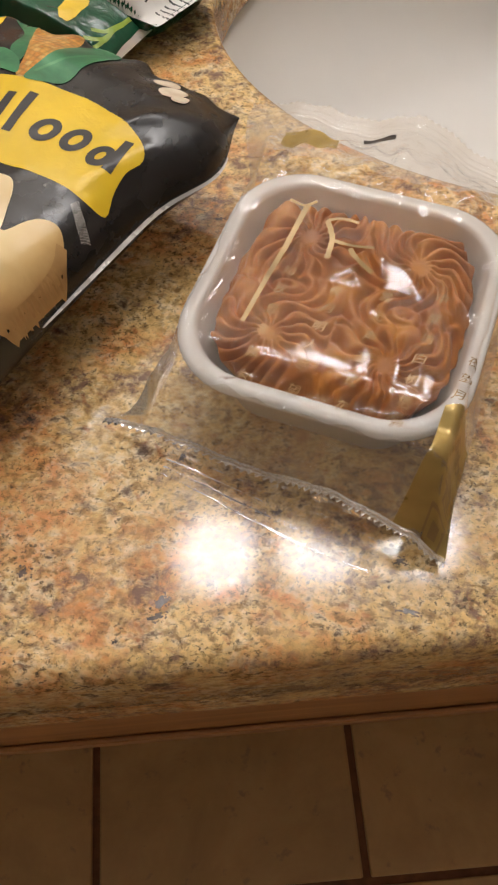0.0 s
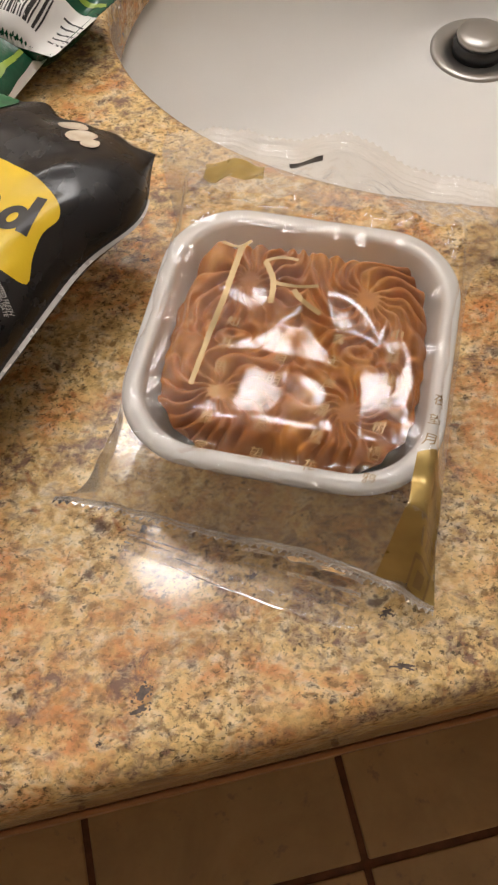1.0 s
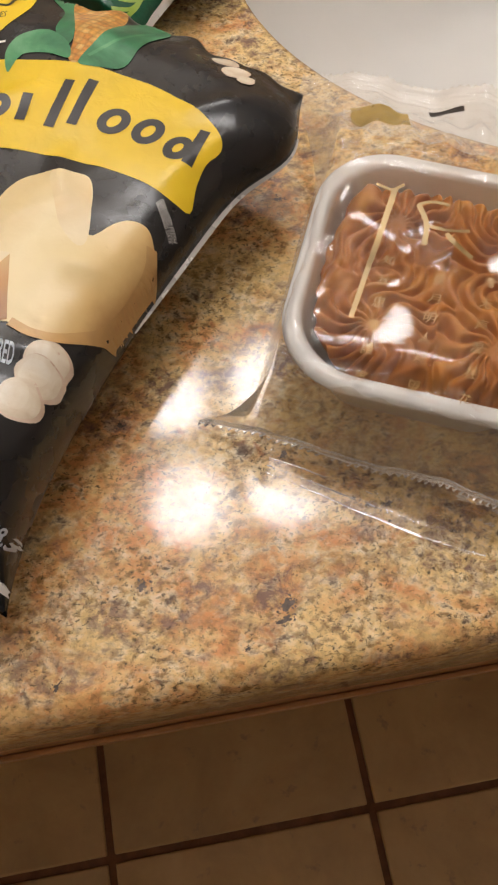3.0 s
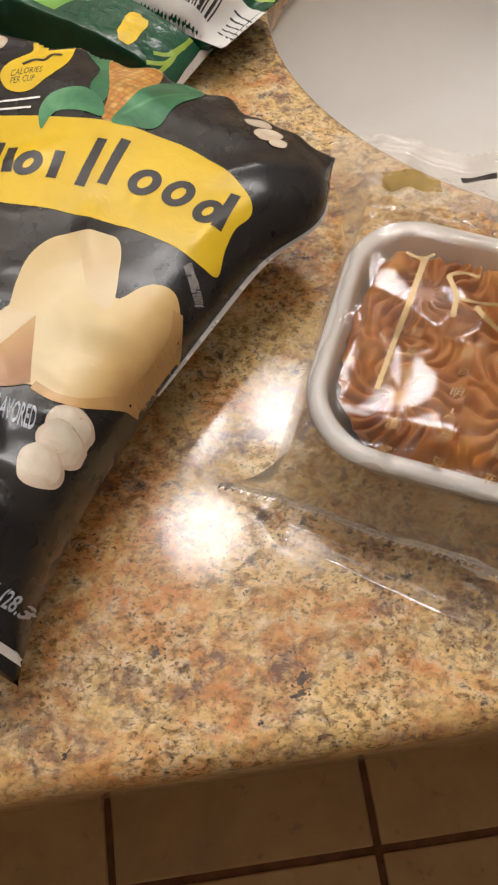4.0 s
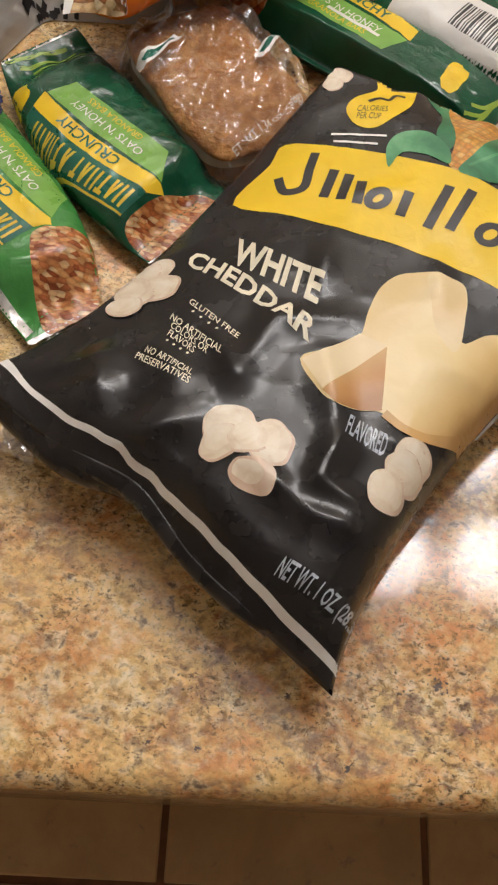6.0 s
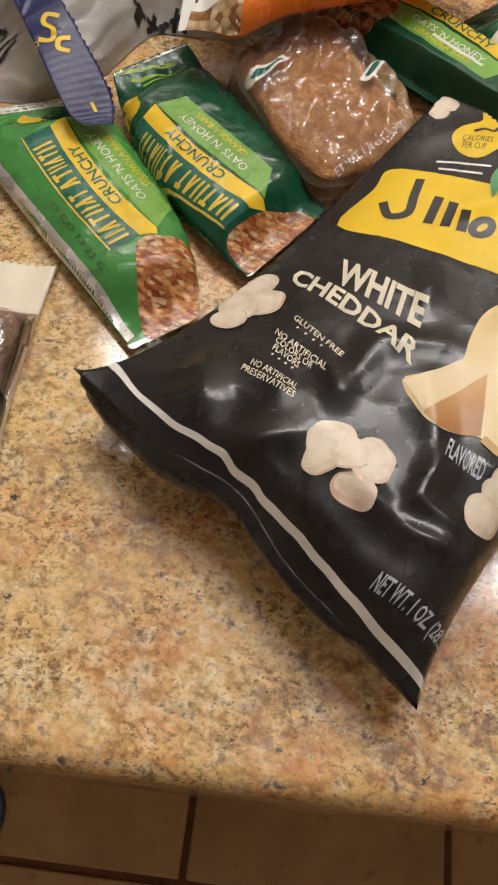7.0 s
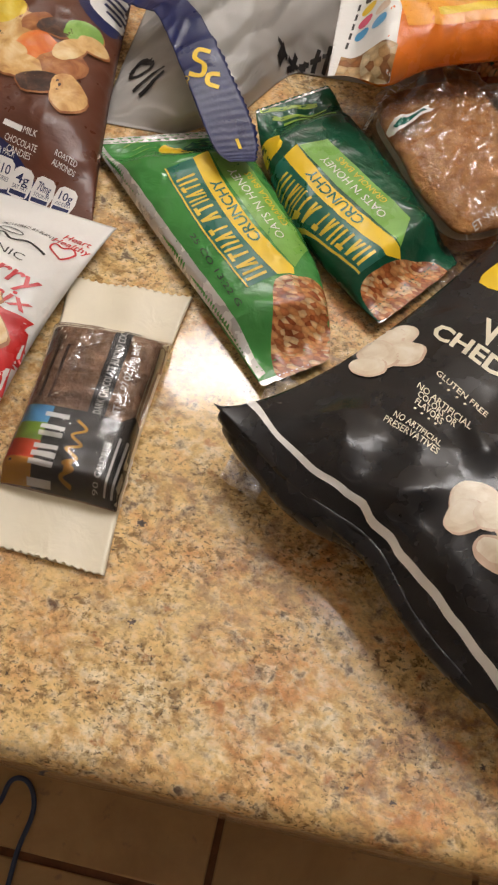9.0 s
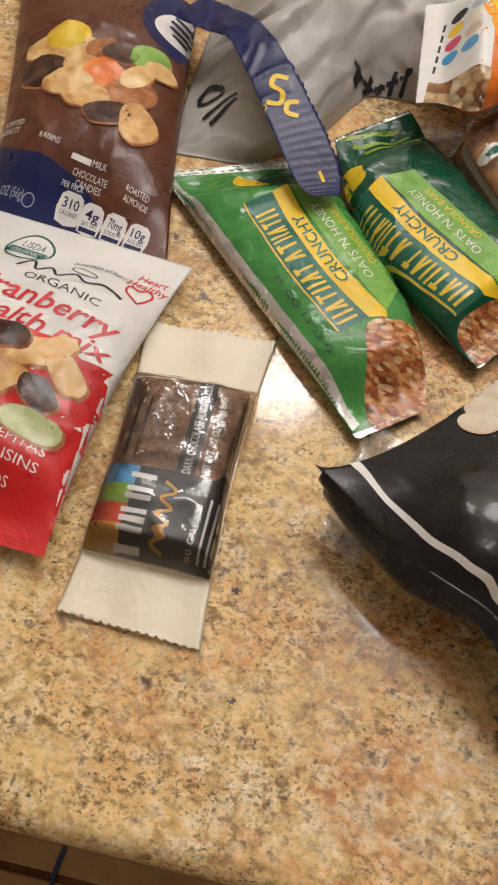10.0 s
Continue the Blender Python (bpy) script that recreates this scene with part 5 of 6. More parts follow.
for v in (25, 28, 31, 34, 37):
    drape("small_print", flat(bk.box(4, v, 12, v + 0.8)), back_skin, INK, back, 0.5)
drape("leaf_print", flat(stroke([bk(2, 4), bk(9, 8), bk(18, 9)], 2.0), stroke([bk(3, 10), bk(10, 13), bk(20, 14)], 2.0)), back_skin, LEAFY_INK, back, 0.4)
drape("yellow_leaf", flat(oval(*bk(24, 6), 6, 3.2, 141)), back_skin, YELLOW, back, 0.35)


# ---------------------------------------------------------------- oatmeal cream cookie in clear film
cookie = thing("cookie", -0.045, 0.215, TOP, "brown oatmeal cream sandwich cookie", "cookie")
CK = Frame2(-38, 229, -57)


def cookie_half(z0, z1, k, grow=1.0):
    verts, faces, n, m = [], [], 72, 16
    for j in range(2 * m + 1):
        t = j / (2 * m)
        q = math.pi * t
        r = abs(math.sin(q)) ** 0.6
        for i in range(n):
            a = 2 * math.pi * i / n
            lump = 1 + 0.05 * ripple(math.cos(a) * 2, math.sin(a) * 2, 1.1, k)
            ca, sa = math.cos(a), math.sin(a)
            sq = (abs(ca) ** 5 + abs(sa) ** 5) ** (-1 / 5)
            u, v = 40 * grow * r * lump * ca * sq, 25 * grow * r * lump * sa * sq
            x, y = CK(u, v)
            z = (z0 + z1) / 2 - (z1 - z0) / 2 * math.cos(q) + (0.5 * ripple(x, y, 0.09, k + 1) + 0.4 * ripple(x, y, 0.3, k + 2)) * r
            verts.append(Vector((x, y, z)))
    for j in range(2 * m):
        for i in range(n):
            faces.append((j * n + i, j * n + (i + 1) % n, (j + 1) * n + (i + 1) % n, (j + 1) * n + i))
    return verts, faces


v1, f1 = cookie_half(1.5, 9.5, 1)
made("biscuit", [spot(*v) for v in v1], f1, COOKIE, cookie)
v1, f1 = cookie_half(7.5, 12.5, 4, 0.97)
made("cream_layer", [spot(*v) for v in v1], f1, CREAM, cookie, "pale cream filling")
v1, f1 = cookie_half(10.5, 21, 7)
made("biscuit", [spot(*v) for v in v1], f1, COOKIE, cookie)

cookie_wrap = thing("clear_wrapper", -0.045, 0.215, TOP, "crinkled clear plastic wrapper with white print round a cookie", "wrapper")


def cookie_film(s, v):
    u, w = 50 * s, 31 * v
    x, y = CK(u, w)
    r = ((abs(u) / 46) ** 3 + (abs(w) / 30.5) ** 3) ** (1 / 3)
    z = 22.5 * (1 - ramp01(r, 0.80, 1.14)) + 2.5
    z += 4.2 * facets(u, w, 12, 2.2) + 1.4 * facets(u, w, 5, 7.7) + 2.0 * crumple(u, w, 0.035, 4.4) + 4.0 * ramp01(-s, 0.55, 1.0) * crumple(u, w, 0.08, 1.0)
    return Vector((x, y, max(0.7, z)))


cv, cf = grid_skin(cookie_film, 90, 80)
made("film", [spot(*p) for p in cv], cf, COOKIE_WRAP, cookie_wrap).visible_shadow = False
cskin = Skin(cv, cf)
for fr in (Frame2(-78, 238, 52), Frame2(-31, 186, 42)):
    drape("lettering", letters("NET WT 1.34 OZ (38g)", fr, 0, 0, 3.0, 34), cskin, WHITE_INK, cookie_wrap, 0.3, 2.0)
for fr in (Frame2(-66, 224, 48), Frame2(-21, 232, 58)):
    drape("maker_bar", flat(fr.box(0, 0, 20, 4.6)), cskin, WHITE_INK, cookie_wrap, 0.3, 2.0, "white bar with teal print")
    drape("maker_mark", flat(fr.box(2.0, 1.2, 18, 3.4)), cskin, TEAL, cookie_wrap, 0.5, 2.0)
drape("lettering", letters("Oatmeal Creme", Frame2(-22, 186, 42), 0, -3, 3.4, 30, 0, 0.02), cskin, WHITE_INK, cookie_wrap, 0.3, 2.0)


# ---------------------------------------------------------------- orange bar pack
orange = thing("orange_bar_pack", -0.02, 0.28, TOP + 0.03, "orange nut bar pack with white end, resting on other packs", "snack bar")
OF = Frame2(-94, 236, 23)


def o_top(s, v, x, y):
    plateau = ramp01(s, 0.05, 0.16) * ramp01(1 - s, 0.05, 0.16)
    return 36 + 13.5 * plateau * hump(v, 3, 0.55) + (0.9 * crumple(x, y, 0.05, 3) + 0.4 * crumple(x, y, 0.13, 5)) * plateau


def o_low(s, v, x, y):
    plateau = ramp01(s, 0.05, 0.14) * ramp01(1 - s, 0.05, 0.14)
    return 35.6 - 4.5 * plateau * hump(v, 3, 0.5)




def o_edge(s, v):
    """The white end is bent round towards the front."""
    return Vector((0, -9 * math.exp(-((s - 0.16) / 0.08) ** 2) * (1 - v)))


ov, of_, _ = pillow(((-96, 235), (42, 293), (22, 340), (-99, 291)), 130, 50, o_top, o_low, edge=o_edge)
made("film", [spot(*v) for v in ov], of_, ORANGE, orange)
oskin = Skin(ov, of_, 36.0)
WF = Frame2(-95.5, 235, -3)
drape("white_end", flat([(-98, 231), (-72, 229), (-73, 260), (-75, 300), (-101, 294)]), oskin, WHITE_FILM, orange, 0.3, 2, "white end panel")
drape("nut_window", flat(WF.box(2, -1, 23, 12)), oskin, NUTS, orange, 0.5, 2, "printed nuts")
for i, (a, b) in enumerate(((INK, SILVER_INK), (YELLOW, CREAM_INK), (ROSE_INK, POPCORN_ROSE), (CYAN_INK, SKY_INK))):
    drape("colour_dot", flat(oval(*WF(7.5, 45 - i * 7), 2.5, 2.9)), oskin, a, orange, 0.55)
    drape("colour_dot", flat(oval(*WF(13.5, 45 - i * 7), 2.5, 2.9)), oskin, b, orange, 0.55)
for i in range(5):
    drape("small_print", flat(WF.box(2.4, 17 + i * 6, 3.4, 21 + i * 6)), oskin, INK, orange, 0.5)
drape("amber_field", flat(OF.box(30, 8, 96, 40)), oskin, AMBER, orange, 0.35, 2.5, "amber field")
drape("name_bar", flat(OF.box(34, 27, 88, 36)), oskin, YELLOW, orange, 0.5, 2.5)
for u in range(36, 86, 6):
    drape("logo_bar", flat(OF.box(u, 28.5, u + 4, 34.5)), oskin, LEAF, orange, 0.65)
drape("small_print", flat(OF.box(44, 12, 80, 15.5)), oskin, YELLOW, orange, 0.5)
drape("small_print", flat(OF.box(108, 10, 128, 13)), oskin, WHITE_INK, orange, 0.5)


# ---------------------------------------------------------------- small chocolate bar
mini = thing("chocolate_bar_pack", -0.151, 0.087, TOP, "small nut bar with cream ends, clear window over dark chocolate", "snack bar")


def k_top(s, v, x, y):
    body = ramp01(v, 0.17, 0.25) * ramp01(1 - v, 0.19, 0.27)
    z = 1.6 + 11.5 * body * hump(s, 5, 0.42)
    if 0 < s < 1:
        z += 0.7 * crumple(x, y, 0.07, 6) * body + (1 - body) * (0.6 * math.sin(s * 12 + 1) + 0.8) * ramp01(abs(v - 0.5), 0.2, 0.5)
    return z


def k_low(s, v, x, y):
    return 0.5


KQ = ((-174, 32), (-128, 29.5), (-128, 144), (-176, 142))
kv, kf, _ = pillow(KQ, 50, 110, k_top, k_low, teeth=1.5, pitch=3.0, pinch=(4, 3))
made("film", [spot(*v) for v in kv], kf, CREAM_FILM, mini, "matt cream film ends")
kskin = Skin(kv, kf)


def on_mini(name, bm, mat, label="", lift=0.3, step=2.2):
    return drape(name, bm, kskin, mat, mini, lift, step, label)


on_mini("window", flat([(-174, 53), (-127, 51.5), (-127, 121), (-175, 120)]), CHOC, "clear window showing dark chocolate bar", 0.25)
on_mini("black_panel", flat([(-172, 53.5), (-128, 51.8), (-129, 81), (-133, 84), (-136, 80), (-150, 80.5), (-167, 80)]), INK, "black title panel", 0.45)
on_mini("black_ribbon", flat([(-148, 80), (-142, 80), (-141.5, 121), (-148, 121)]), INK, "", 0.45)
for i, mat in enumerate((SKY_INK, LEAFY_INK, FLAME_INK, OCHRE_INK)):
    y1, y0 = 80 - i * 6.7, 80 - (i + 1) * 6.7
    on_mini("colour_block", flat([(-172.5, y0), (-159.5 - i * 0.2, y0), (-159 - i * 0.2, y1), (-172, y1)]), mat, "", 0.6)
kf2 = Frame2(-153.0, 53.5, 90)
for u, w in ((0, 6.2), (7.4, 2.0), (10.4, 6.4), (17.6, 6.6)):
    on_mini("logo_bar", flat(kf2.box(u, 0, u + 1.7, 8.2), kf2.box(u + w - 1.7, 0, u + w, 8.2)), WHITE_INK, "", 0.65)
on_mini("logo_script", flat(stroke([kf2(1, -7), kf2(3, -3), kf2(5, -7), kf2(7, -3), kf2(9, -7), kf2(12, -2.5), kf2(14, -7), kf2(17, -3), kf2(20, -7), kf2(23, -3)], 1.0, 6)), OCHRE_INK, "", 0.65)
on_mini("lettering", letters("90 CALORIES", Frame2(-137, 54, 90), 0, 0, 1.9, 17), WHITE_INK, "", 0.65, 1.6)
for i in range(3):
    on_mini("small_print", flat(Frame2(-134.5 + i * 2.2, 54, 90).box(0, 0, 20, 0.7)), WHITE_INK, "", 0.65, 1.6)
on_mini("lettering", letters("DARK CHOCOLATE ALMOND COCONUT", Frame2(-143.5, 80.5, 90), 0, 0, 2.8, 40), WHITE_INK, "", 0.65, 1.6)
on_mini("lettering", letters("NET WT. 0.7 OZ (20g) BAR", Frame2(-137.8, 80.5, 90), 0, 0, 2.4, 30), WHITE_INK, "", 0.65, 1.6)
for i in range(2):
    on_mini("small_print", flat(Frame2(-165 + i * 3.4, 83, 90).box(0, 0, 22, 1.1)), RAISIN, "", 0.5, 1.6)
bm = flat([(-174, 53), (-127, 51.5), (-127, 121), (-175, 120)])
drape("clear_film", bm, kskin, GLOSS_FILM, mini, 2.0, 1.6, "clear glossy film")


# ---------------------------------------------------------------- white and red nut mix bag
mixbag = thing("nut_mix_bag", -0.22, 0.11, TOP, "white and red nut and cranberry mix bag, filled", "snack bag")


def c_top(s, v, x, y):
    body = ramp01(v, 0.05, 0.24) * ramp01(1 - v, 0.06, 0.28)
    z = 7 + 13 * body * hump(s, 2.6, 0.7)
    if 0 < s < 1:
        z += (1.2 * crumple(x, y, 0.04, 9) + 0.5 * crumple(x, y, 0.1, 2)) * body + 0.8 * ripple(x, y, 0.06, 5) * ramp01(v, 0, 0.06) * ramp01(1 - v, 0, 0.06)
    return z


def c_low(s, v, x, y):
    body = ramp01(v, 0.04, 0.18) * ramp01(1 - v, 0.05, 0.2)
    return 6.6 - 6.2 * body * hump(s, 2.6, 0.6)


CQ = ((-272, 52), (-181, 46.5), (-163.5, 165), (-262, 178))
cv2, cf2, _ = pillow(CQ, 80, 100, c_top, c_low, pinch=(4, 5))
made("film", [spot(*v) for v in cv2], cf2, WHITE_FILM, mixbag, "white plastic film")
mskin = Skin(cv2, cf2)


def on_mix(name, bm, mat, label="", lift=0.3, step=2.4):
    return drape(name, bm, mskin, mat, mixbag, lift, step, label)


on_mix("red_field", flat([(-275, 48), (-180, 44), (-176, 60), (-174, 84), (-176, 90), (-173, 95), (-178, 100), (-174, 105), (-180, 108), (-178, 112), (-188, 112), (-200, 117), (-215, 119), (-275, 122)]), RED, "red lower field with torn-brush edge", 0.3)
for k, (x, y, a, b, turn, mat) in enumerate(((-203, 117, 12, 6, 15, NUT_TAN), (-191, 112, 8, 5, -50, NUT_TAN), (-196, 121, 7, 4, 30, NUT_TAN), (-216, 105, 14, 6.5, 5, NUT_TAN), (-197, 102, 8, 5, -45, RAISIN),
                                             (-214, 121, 9, 5, 0, RAISIN), (-197, 91, 11, 5, -8, SEED), (-222, 92, 10, 6, 10, NUT_BROWN), (-235, 108, 12, 7, 20, NUT_BROWN), (-234, 122, 9, 6, 0, NUT_TAN), (-218, 98, 6, 3, 0, RED_INK))):
    lift, y = 0.45 + 0.09 * k, y - 7
    on_mix("nut_picture", flat(oval(x + 0.5, y - 0.7, a * 1.07, b * 1.1, turn, 22, 0.25, k + 2)), NUT_BROWN, "", lift)
    on_mix("nut_picture", flat(oval(x, y, a, b, turn, 22, 0.25, k + 2)), mat, "", lift + 0.25)
on_mix("seal_mark", flat(oval(-223, 157.5, 8.8, 9.4)), TEAL, "round green and white organic mark", 0.35)
on_mix("seal_mark", flat(oval(-223, 157.5, 7.9, 8.5)), WHITE_INK, "", 0.45)
sm = Frame2(-223, 157.5, -9)
on_mix("seal_mark", flat(sm.box(-7.3, -5.2, 7.3, -0.2)), TEAL, "", 0.6)
on_mix("lettering", letters("USDA", sm, -4.5, 0.9, 4.2, 9), TEAL, "", 0.6)
on_mix("lettering", letters("ORGANIC", sm, -5.6, -4.2, 3.0, 11), WHITE_INK, "", 0.75)
pf = Frame2(-205, 154.5, -9)
on_mix("lettering", arch(letters("POWERED BY PLANTS", pf, 0, -1, 2.0, 22), pf, 2.2, 0, 22), INK, "", 0.45)
on_mix("logo_script", flat(stroke([(-221, 143), (-217, 149), (-214, 143), (-210, 147), (-206, 142), (-201, 146), (-196, 142), (-190, 144), (-183, 140)], 1.0, 6)), INK, "", 0.45)
on_mix("logo_leaf", flat(*ring(-199, 149, 5.5, 2.3, 0.6, -20)), INK, "", 0.45)
on_mix("lettering", letters("ORGANIC", Frame2(-216.5, 137.5, -9), 0, 0, 3.2, 28), INK, "", 0.45)
hh = Frame2(-183, 154, -9)
on_mix("lettering", letters("Heart", hh, 1.5, 0, 3.0, 11, 0.2, 0.01), RED_INK, "", 0.45)
on_mix("lettering", letters("Healthy", hh, -1.0, -4, 3.0, 15, 0.2, 0.01), RED_INK, "", 0.45)
on_mix("heart", flat(stroke([(-178, 141), (-183, 145.5), (-182.5, 149), (-179, 147.5), (-176, 148.8), (-174, 146), (-178, 141)], 0.8)), RED_INK, "", 0.45)
for text, x, y, w, h in (("Cranberry", -235, 131.5, 54, 7.5), ("health mix", -233, 122.5, 52, 6.5)):
    fr = Frame2(x, y, -10)
    on_mix("lettering", letters(text, fr, 0, 0, h, w, 0.35, 0.012), RED_INK, "red brush lettering", 0.6)
for text, x, y, w in (("PEPITAS", -207, 78, 18), ("RAISINS", -208, 72.5, 18), ("ALMONDS", -218, 67, 20)):
    on_mix("lettering", letters(text, Frame2(x, y, -9), 0, 0, 3.2, w), WHITE_INK, "", 0.6)


# ---------------------------------------------------------------- brown and navy trail mix bag, torn open
trail = thing("trail_mix_bag", -0.22, 0.24, TOP, "brown and navy trail mix bag with a torn top", "snack bag")


def t_top(s, v, x, y):
    body = ramp01(v, 0.04, 0.3) * (0.55 + 0.45 * ramp01(1 - v, 0.0, 0.3))
    z = 4 + 16 * body * hump(s, 2.4, 0.7) + 6 * v
    if 0 < s < 1:
        z += (1.3 * crumple(x, y, 0.035, 3) + 0.5 * crumple(x, y, 0.1, 6)) * body
    return z


def t_low(s, v, x, y):
    body = ramp01(v, 0.04, 0.2)
    return max(0.4, 3.6 + 6 * v - (3.2 + 6 * v) * body * hump(s, 2.4, 0.6))


TQ = ((-246, 162), (-174, 165), (-195, 300), (-280, 312))
tv, tf, _ = pillow(TQ, 70, 110, t_top, t_low, pinch=(3, 2))
made("film", [spot(*v) for v in tv], tf, BROWN_FILM, trail, "brown plastic film")
tskin = Skin(tv, tf)


def on_trail(name, bm, mat, label="", lift=0.3, step=2.4):
    return drape(name, bm, tskin, mat, trail, lift, step, label)


on_trail("navy_field", flat([(-262, 222), (-256, 208), (-245, 200), (-228, 196), (-214, 190), (-202, 180), (-196, 172), (-190, 160), (-250, 158), (-270, 200)]), NAVY, "navy lower corner", 0.3)
on_trail("navy_field", flat(smooth_loop([(-211, 272), (-200, 262), (-192, 266), (-194, 302), (-206, 302), (-214, 288)], 4)), NAVY, "", 0.3)
for k, (x, y, a, b, turn, mat) in enumerate(((-231, 246, 13, 9, 0, NUT_TAN), (-244, 249, 8, 6, 0, NUT_TAN), (-238, 256, 8, 6.5, 0, CANDY_YELLOW), (-241, 236, 8.5, 7, 0, RAISIN), (-222, 238, 12, 6, -20, NUT_TAN),
                                             (-222, 252, 6, 4.5, 40, NUT_BROWN), (-214, 251, 7, 5, 0, RAISIN), (-203, 253, 7, 6, 0, CANDY_GREEN), (-218, 237.5, 8, 6.5, 0, CANDY_ORANGE), (-230, 231, 9, 5.5, 10, NUT_TAN),
                                             (-206, 231, 9.5, 6.5, 45, NUT_BROWN), (-221, 225, 9, 5.5, 0, NUT_TAN), (-210, 219, 9, 5, 10, RAISIN), (-199, 217, 6, 8, 10, NUT_TAN), (-205, 241, 7, 4, 60, NUT_TAN), (-198, 249, 5, 3.4, 10, NUT_TAN))):
    lift = 0.4 + 0.08 * k
    a, b = a * 1.15, b * 1.22
    on_trail("nut_picture", flat(oval(x + 0.3, y - 0.6, a * 1.05, b * 1.06, turn, 22, 0.16, k + 3)), NUT_BROWN, "", lift)
    on_trail("nut_picture", flat(oval(x, y, a, b, turn, 22, 0.16, k + 3)), mat, "", lift + 0.25)
on_trail("round_mark", flat(oval(-197, 279, 11, 10.5)), WHITE_INK, "round white mark with plain dark bars", 0.5)
for i, w in enumerate((10, 12, 11, 7)):
    on_trail("small_print", flat(Frame2(-197, 284 - i * 3.6, -18).box(-w / 2, 0, w / 2, 1.7)), NAVY, "", 0.7)
for text, x, y, w in (("ROASTED", -252, 212, 10), ("PEANUTS", -253, 208.5, 10), ("RAISINS", -233, 202.5, 9), ("MILK", -210, 194.8, 6), ("CHOCOLATE", -217, 191.5, 14), ("CANDIES", -215.5, 188, 10.5), ("ROASTED", -196, 190, 9), ("ALMONDS", -196.4, 186.6, 9.4)):
    on_trail("lettering", letters(text, Frame2(x, y, -11), 0, 0, 2.3, w), WHITE_INK, "", 0.5, 2.0)
on_trail("name_bar", flat(Frame2(-218.5, 196.3, -11).box(0, 0, 8, 2.1)), WHITE_INK, "", 0.5)
on_trail("lettering", letters("2 OZ (56g)", Frame2(-247, 183.5, -9), 0, 0, 3.6, 12), SILVER_INK, "", 0.5, 2.0)
on_trail("round_mark", flat(*ring(-232.5, 181.5, 2.6, 2.6, 0.4)), SILVER_INK, "", 0.5)
on_trail("lettering", letters("PER PACK", Frame2(-220.5, 187.6, -10), 0, 0, 2.0, 9), WHITE_INK, "", 0.5, 2.0)
for i, (big, small_, w) in enumerate((("310", "CALORIES", 9), ("4g", "SAT FAT", 8), ("70mg", "SODIUM", 8), ("10g", "ADDED", 8))):
    fr = Frame2(-221 + i * 9.3, 175.5 - i * 1.6 + (1.0 if i == 0 else 0), -10)
    on_trail("value_box", flat(smooth_loop(fr.all([(0, 0), (w, 0), (w, 9), (w * 0.5, 10.4), (0, 9)]), 2)), WHITE_INK, "white nutrition value box", 0.45)
    on_trail("lettering", letters(big, fr, 1.2, 5.0, 3.4, w - 2.4, 0, 0.01), NAVY, "", 0.65, 2.0)
    on_trail("lettering", letters(small_, fr, 0.8, 2.6, 1.6, w - 1.6), NAVY, "", 0.65, 2.0)
    if i:
        on_trail("value_foot", flat(fr.box(0.5, 0.2, w - 0.5, 2.0)), NAVY, "", 0.6)

# torn strip hanging from the bag
LINE = ((-196, 288, 22, 16), (-183, 279, 25, 15), (-170, 268, 31, 12), (-160, 256, 32, 13.5), (-149, 240, 30, 15), (-140, 227, 27, 16), (-132, 215, 24, 17), (-125, 203, 21.5, 15), (-121.5, 197.5, 20.5, 9))


def strip_point(s, t):
    q = t * (len(LINE) - 1)
    i = min(int(q), len(LINE) - 2)
    f = q - i
    p0, p1, p2, p3 = (Vector(LINE[max(0, min(len(LINE) - 1, i + k))]) for k in (-1, 0, 1, 2))
    p = 0.5 * ((2 * p1) + (p2 - p0) * f + (2 * p0 - 5 * p1 + 4 * p2 - p3) * f * f + (3 * p1 - p0 - 3 * p2 + p3) * f ** 3)
    d = Vector((p2 - p1)[:2]).normalized()
    n = Vector((-d.y, d.x))
    w = p.w * 0.57 * s
    if s > 0.99 and t > 0.45:
        w += 1.7 * abs(((t * 38) % 1) - 0.5) + 1.2 * ripple(t * 30, 0, 0.6, 4)
    z = p.z + 0.25 * (1 - s * s) + 1.6 * s * math.sin(t * 5) + (0.05 * math.sin(t * 210) if t > 0.55 else 0.8 * crumple(p.x + 9 * s, p.y, 0.09, 2))
    return Vector((p.x + n.x * w, p.y + n.y * w, z))


gv, gf = grid_skin(strip_point, 22, 200, v0=0.0, v1=1.0)
strip = made("torn_strip", [spot(*p) for p in gv], gf, NAVY, trail, "torn navy strip with yellow print")
thick = strip.modifiers.new("thickness", "SOLIDIFY")
thick.thickness = 0.0002
gskin = Skin(gv, gf)
drape("logo_stroke", flat(stroke([(-145, 243), (-150, 243), (-150.5, 239), (-146, 236), (-146, 231.5), (-151, 231)], 2.0)), gskin, YELLOW, trail, 1.0, 1.5, "yellow logo piece")
drape("logo_stroke", flat(stroke([(-139, 234), (-143, 232.5), (-142.5, 228.5), (-138, 228)], 2.0)), gskin, YELLOW, trail, 1.0, 1.5)
drape("logo_stroke", flat(*ring(-151.5, 228.5, 1.3, 1.3, 0.35)), gskin, YELLOW, trail, 1.0, 1.5)
drape("small_print", flat(bar(-126, 207, -123.5, 203, 1.4)), gskin, YELLOW, trail, 1.0, 1.5)


# ---------------------------------------------------------------- thin plastic carrier bag behind
carrier = thing("plastic_bag", -0.12, 0.33, TOP, "crumpled grey-white thin plastic carrier bag with black print", "carrier bag")


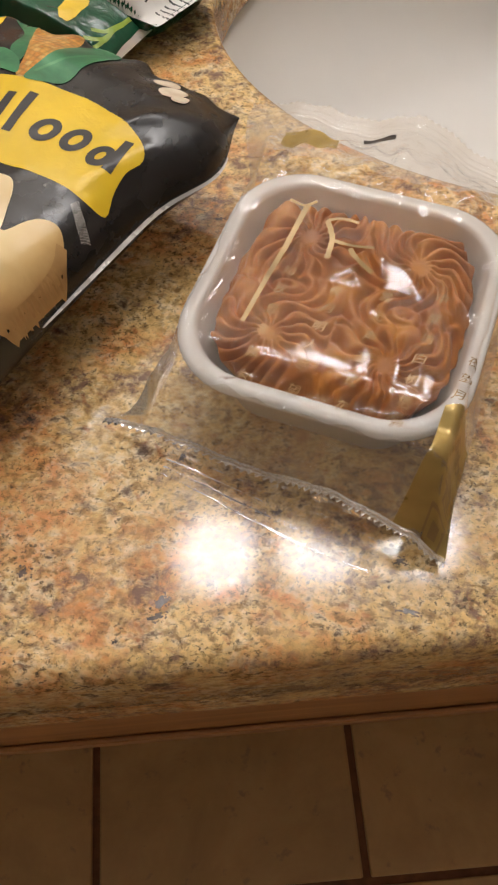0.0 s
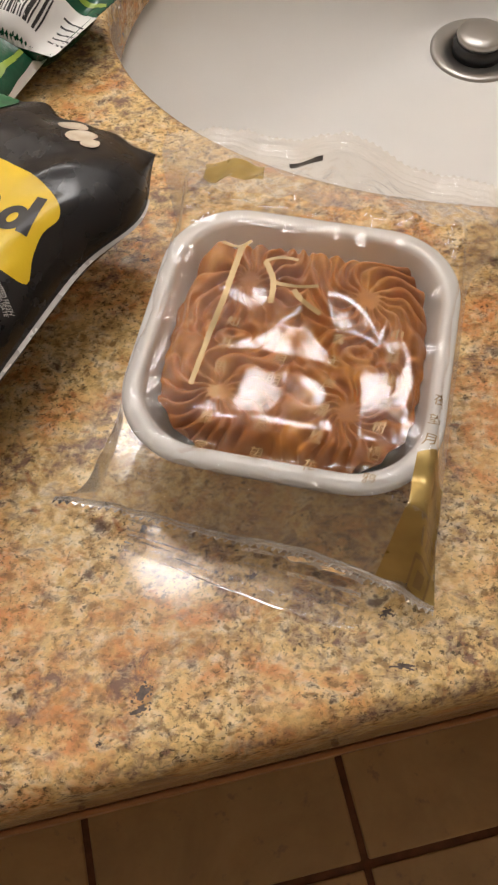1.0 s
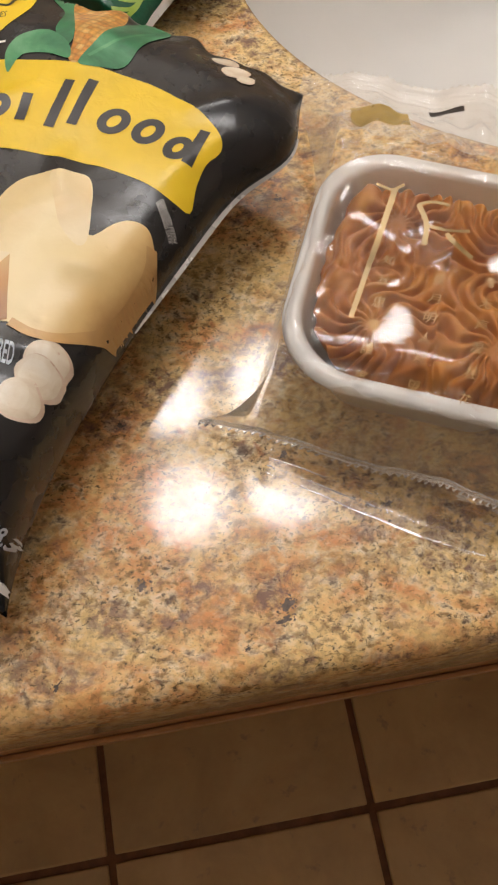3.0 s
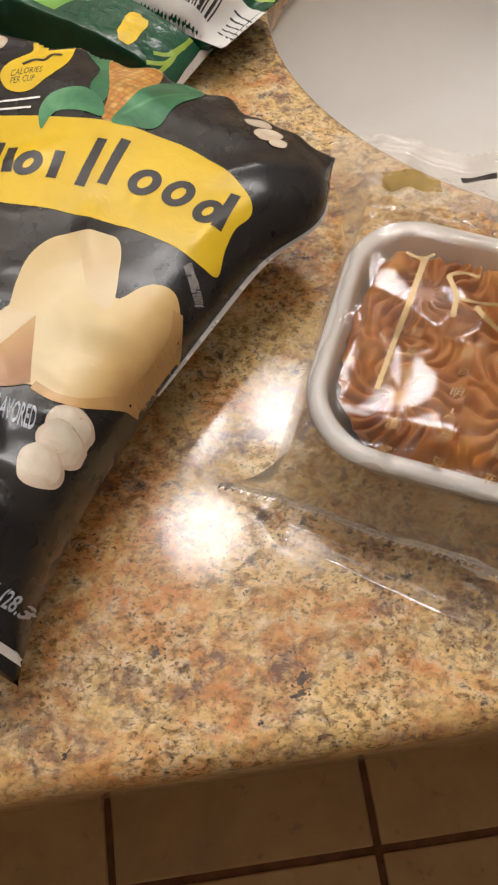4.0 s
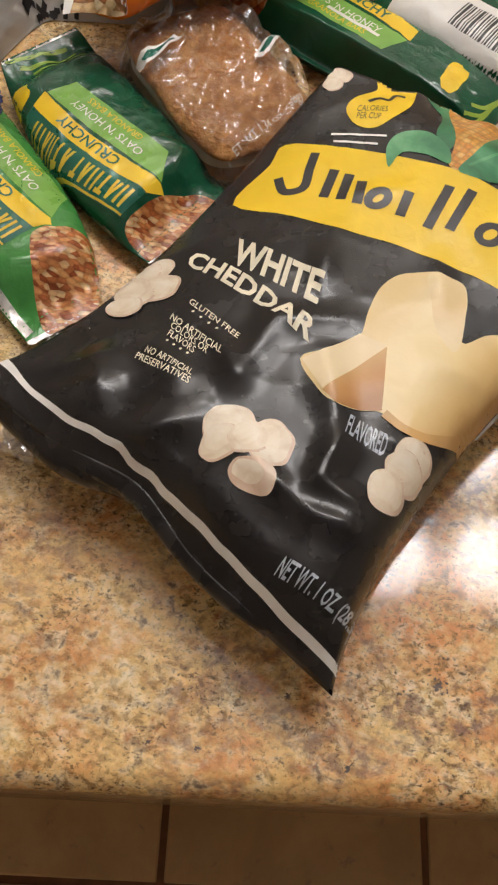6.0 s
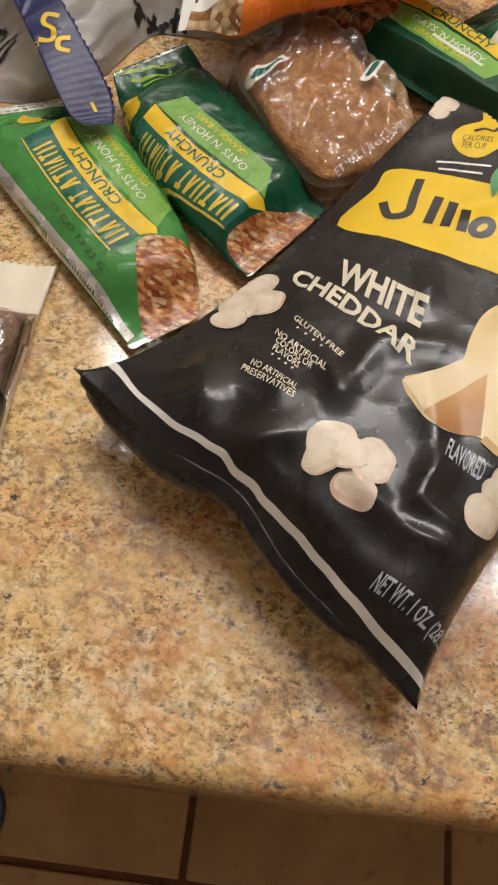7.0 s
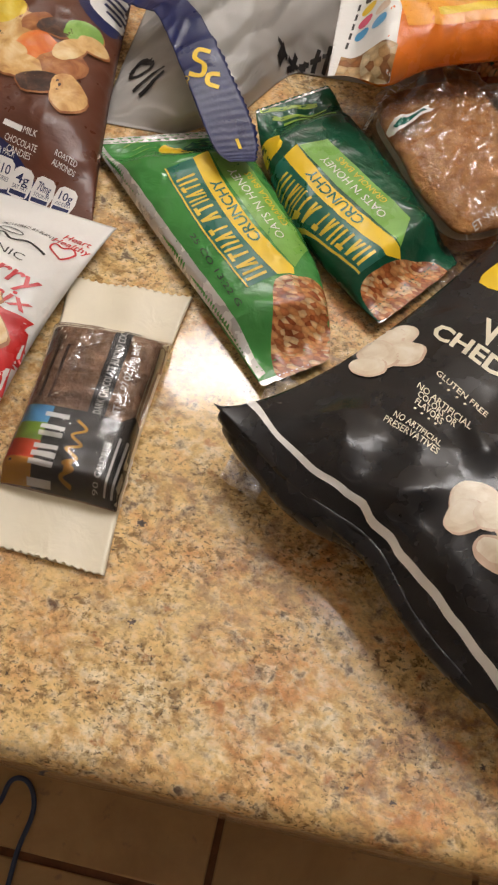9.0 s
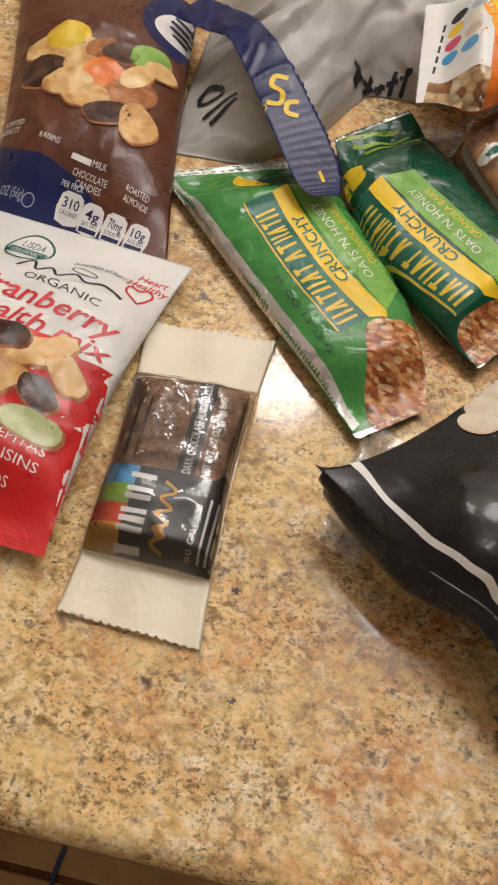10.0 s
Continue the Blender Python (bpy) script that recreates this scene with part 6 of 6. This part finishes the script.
def carrier_point(s, v):
    """s along the front, v from the foot at the front over the top to the back."""
    x = -190 + 145 * (s + 1) / 2
    foot = 226 + 10 * ramp01(x, -160, -140) + 42 * ramp01(x, -142, -112)
    t = (v + 1) / 2
    y = foot + 150 * t - 14 * math.sin(math.pi * min(1, t * 3)) * 0.6
    z = 56 * (1 - (1 - min(1, t * 1.15)) ** 1.5) * (1 - 0.65 * ramp01(t, 0.6, 1.0)) * ramp01(s, -1.12, -0.45) * (0.6 + 0.4 * math.sin(math.pi * (0.12 + 0.76 * (s + 1) / 2)))
    live = ramp01(t, 0.0, 0.05) * ramp01(s, -1.1, -0.5)
    fold = 8 * crumple(x * 0.5 + y * 0.2, y, 0.017, 5.0) + 5 * crumple(x * 0.7, y * 1.4, 0.032, 3.0) + 2.0 * crumple(x * 0.5, y * 1.8, 0.06, 1.0)
    # loose layers that lie over one another like scales
    p = t * 8.5 + 2.2 * ripple(x, y, 0.014, 7.0) + 0.8 * ripple(x, y, 0.035, 3.5) + 0.010 * x
    f = p % 1.0
    fold += 8.5 * ramp01(f, 0.0, 0.16) * (1 - 0.85 * f) * ramp01(abs(ripple(x, y, 0.012, 2.0)) + 0.22, 0.2, 0.5)
    z += fold * live * (0.6 + 0.4 * ramp01(t, 0.15, 0.45))
    y -= 6 * ripple(x, z, 0.03, 2) * live
    return Vector((x, y, max(0.6, z)))


pv, pf_ = grid_skin(carrier_point, 120, 140)
carrier_film = made("film", [spot(*p) for p in pv], pf_, BAG_PLASTIC, carrier)
thin = carrier_film.modifiers.new("thickness", "SOLIDIFY")
thin.thickness = 0.0002
pskin = Skin(pv, pf_)
mark = Frame2(-178, 252, 35)
for turn in (0, 120, 240):
    arm = Frame2(*mark(0, 0), 35 + turn)
    drape("recycling_mark", flat(stroke([arm(-3.2, 4.2), arm(1.5, 5.0), arm(4.2, 1.8)], 2.0), [arm(2.2, 2.6), arm(6.2, 2.0), arm(4.0, -1.2)]), pskin, INK, carrier, 1.2, 2, "black recycling mark")
for i, w in enumerate((15, 12)):
    drape("small_print", flat(mark.box(-w / 2, -11 - i * 3.4, w / 2, -9.4 - i * 3.4)), pskin, INK, carrier, 1.2, 2)
for i in range(5):
    x, y = -122 + i * 5.0, 276 + i * 1.4
    drape("black_print", flat(bar(x, y - 3.0, x + 1.5, y + 2.6 + (i % 2) * 2, 1.9), bar(x - 1.6, y + 1.0, x + 3.0, y + 1.8, 1.5)), pskin, INK, carrier, 1.2, 2)
for i in range(9):
    drape("tree_print", flat(oval(-112 + 9 * math.cos(i * 2.4) * (0.3 + i / 12), 322 + 8 * math.sin(i * 2.4) * (0.3 + i / 12), 4.6, 3.0, 40 * i, 18, 1.2, i + 4)), pskin, INK, carrier, 1.2, 2)


# ---------------------------------------------------------------- cable on the floor
cable = bpy.data.curves.new("floor_cable", "CURVE")
cable.dimensions, cable.bevel_depth, cable.bevel_resolution = "3D", 0.003, 3
line = cable.splines.new("BEZIER")
PTS = ((-0.50, 0.05), (-0.40, 0.02), (-0.352, -0.006), (-0.335, 0.03), (-0.312, 0.02), (-0.308, -0.05), (-0.30, -0.25))
line.bezier_points.add(len(PTS) - 1)
for bp, (x, y) in zip(line.bezier_points, PTS):
    bp.co = (x, y, 0.012)
    bp.handle_left_type = bp.handle_right_type = "AUTO"
cable.materials.append(CABLE)
tagged(new("floor_cable", cable), "thin dark blue cable lying on the tiled floor", "cable")


# ---------------------------------------------------------------- floor
floor = structure("floor", box_bm(-1.6, 1.6, -1.8, 1.08, -0.05, 0.004), GROUT, "brown grout bed under clay floor tiles")
PITCH, GAP = 0.2965, 0.0085
GX, GY = -0.0905, -0.047
bm = box_bm(-(PITCH - GAP) / 2, (PITCH - GAP) / 2, -(PITCH - GAP) / 2, (PITCH - GAP) / 2, -0.004, 0.0052, 0.0022, 2)
tile_mesh = bpy.data.meshes.new("tile")
bm.to_mesh(tile_mesh)
bm.free()
tile_mesh.materials.append(TILE)
for i in range(-6, 6):
    for j in range(-7, 4):
        x, y = GX + PITCH * (i + 0.5), GY + PITCH * (j + 0.5)
        if abs(x) < 1.62 and -1.9 < y < 1.1:
            ob = new("tile", tile_mesh)
            ob.matrix_basis = Matrix.Translation((x, y, 0.004)) @ pose(0, 0, 0, 0, 0, 90 * ((i * 7 + j * 3) % 4))
            ob.parent = floor
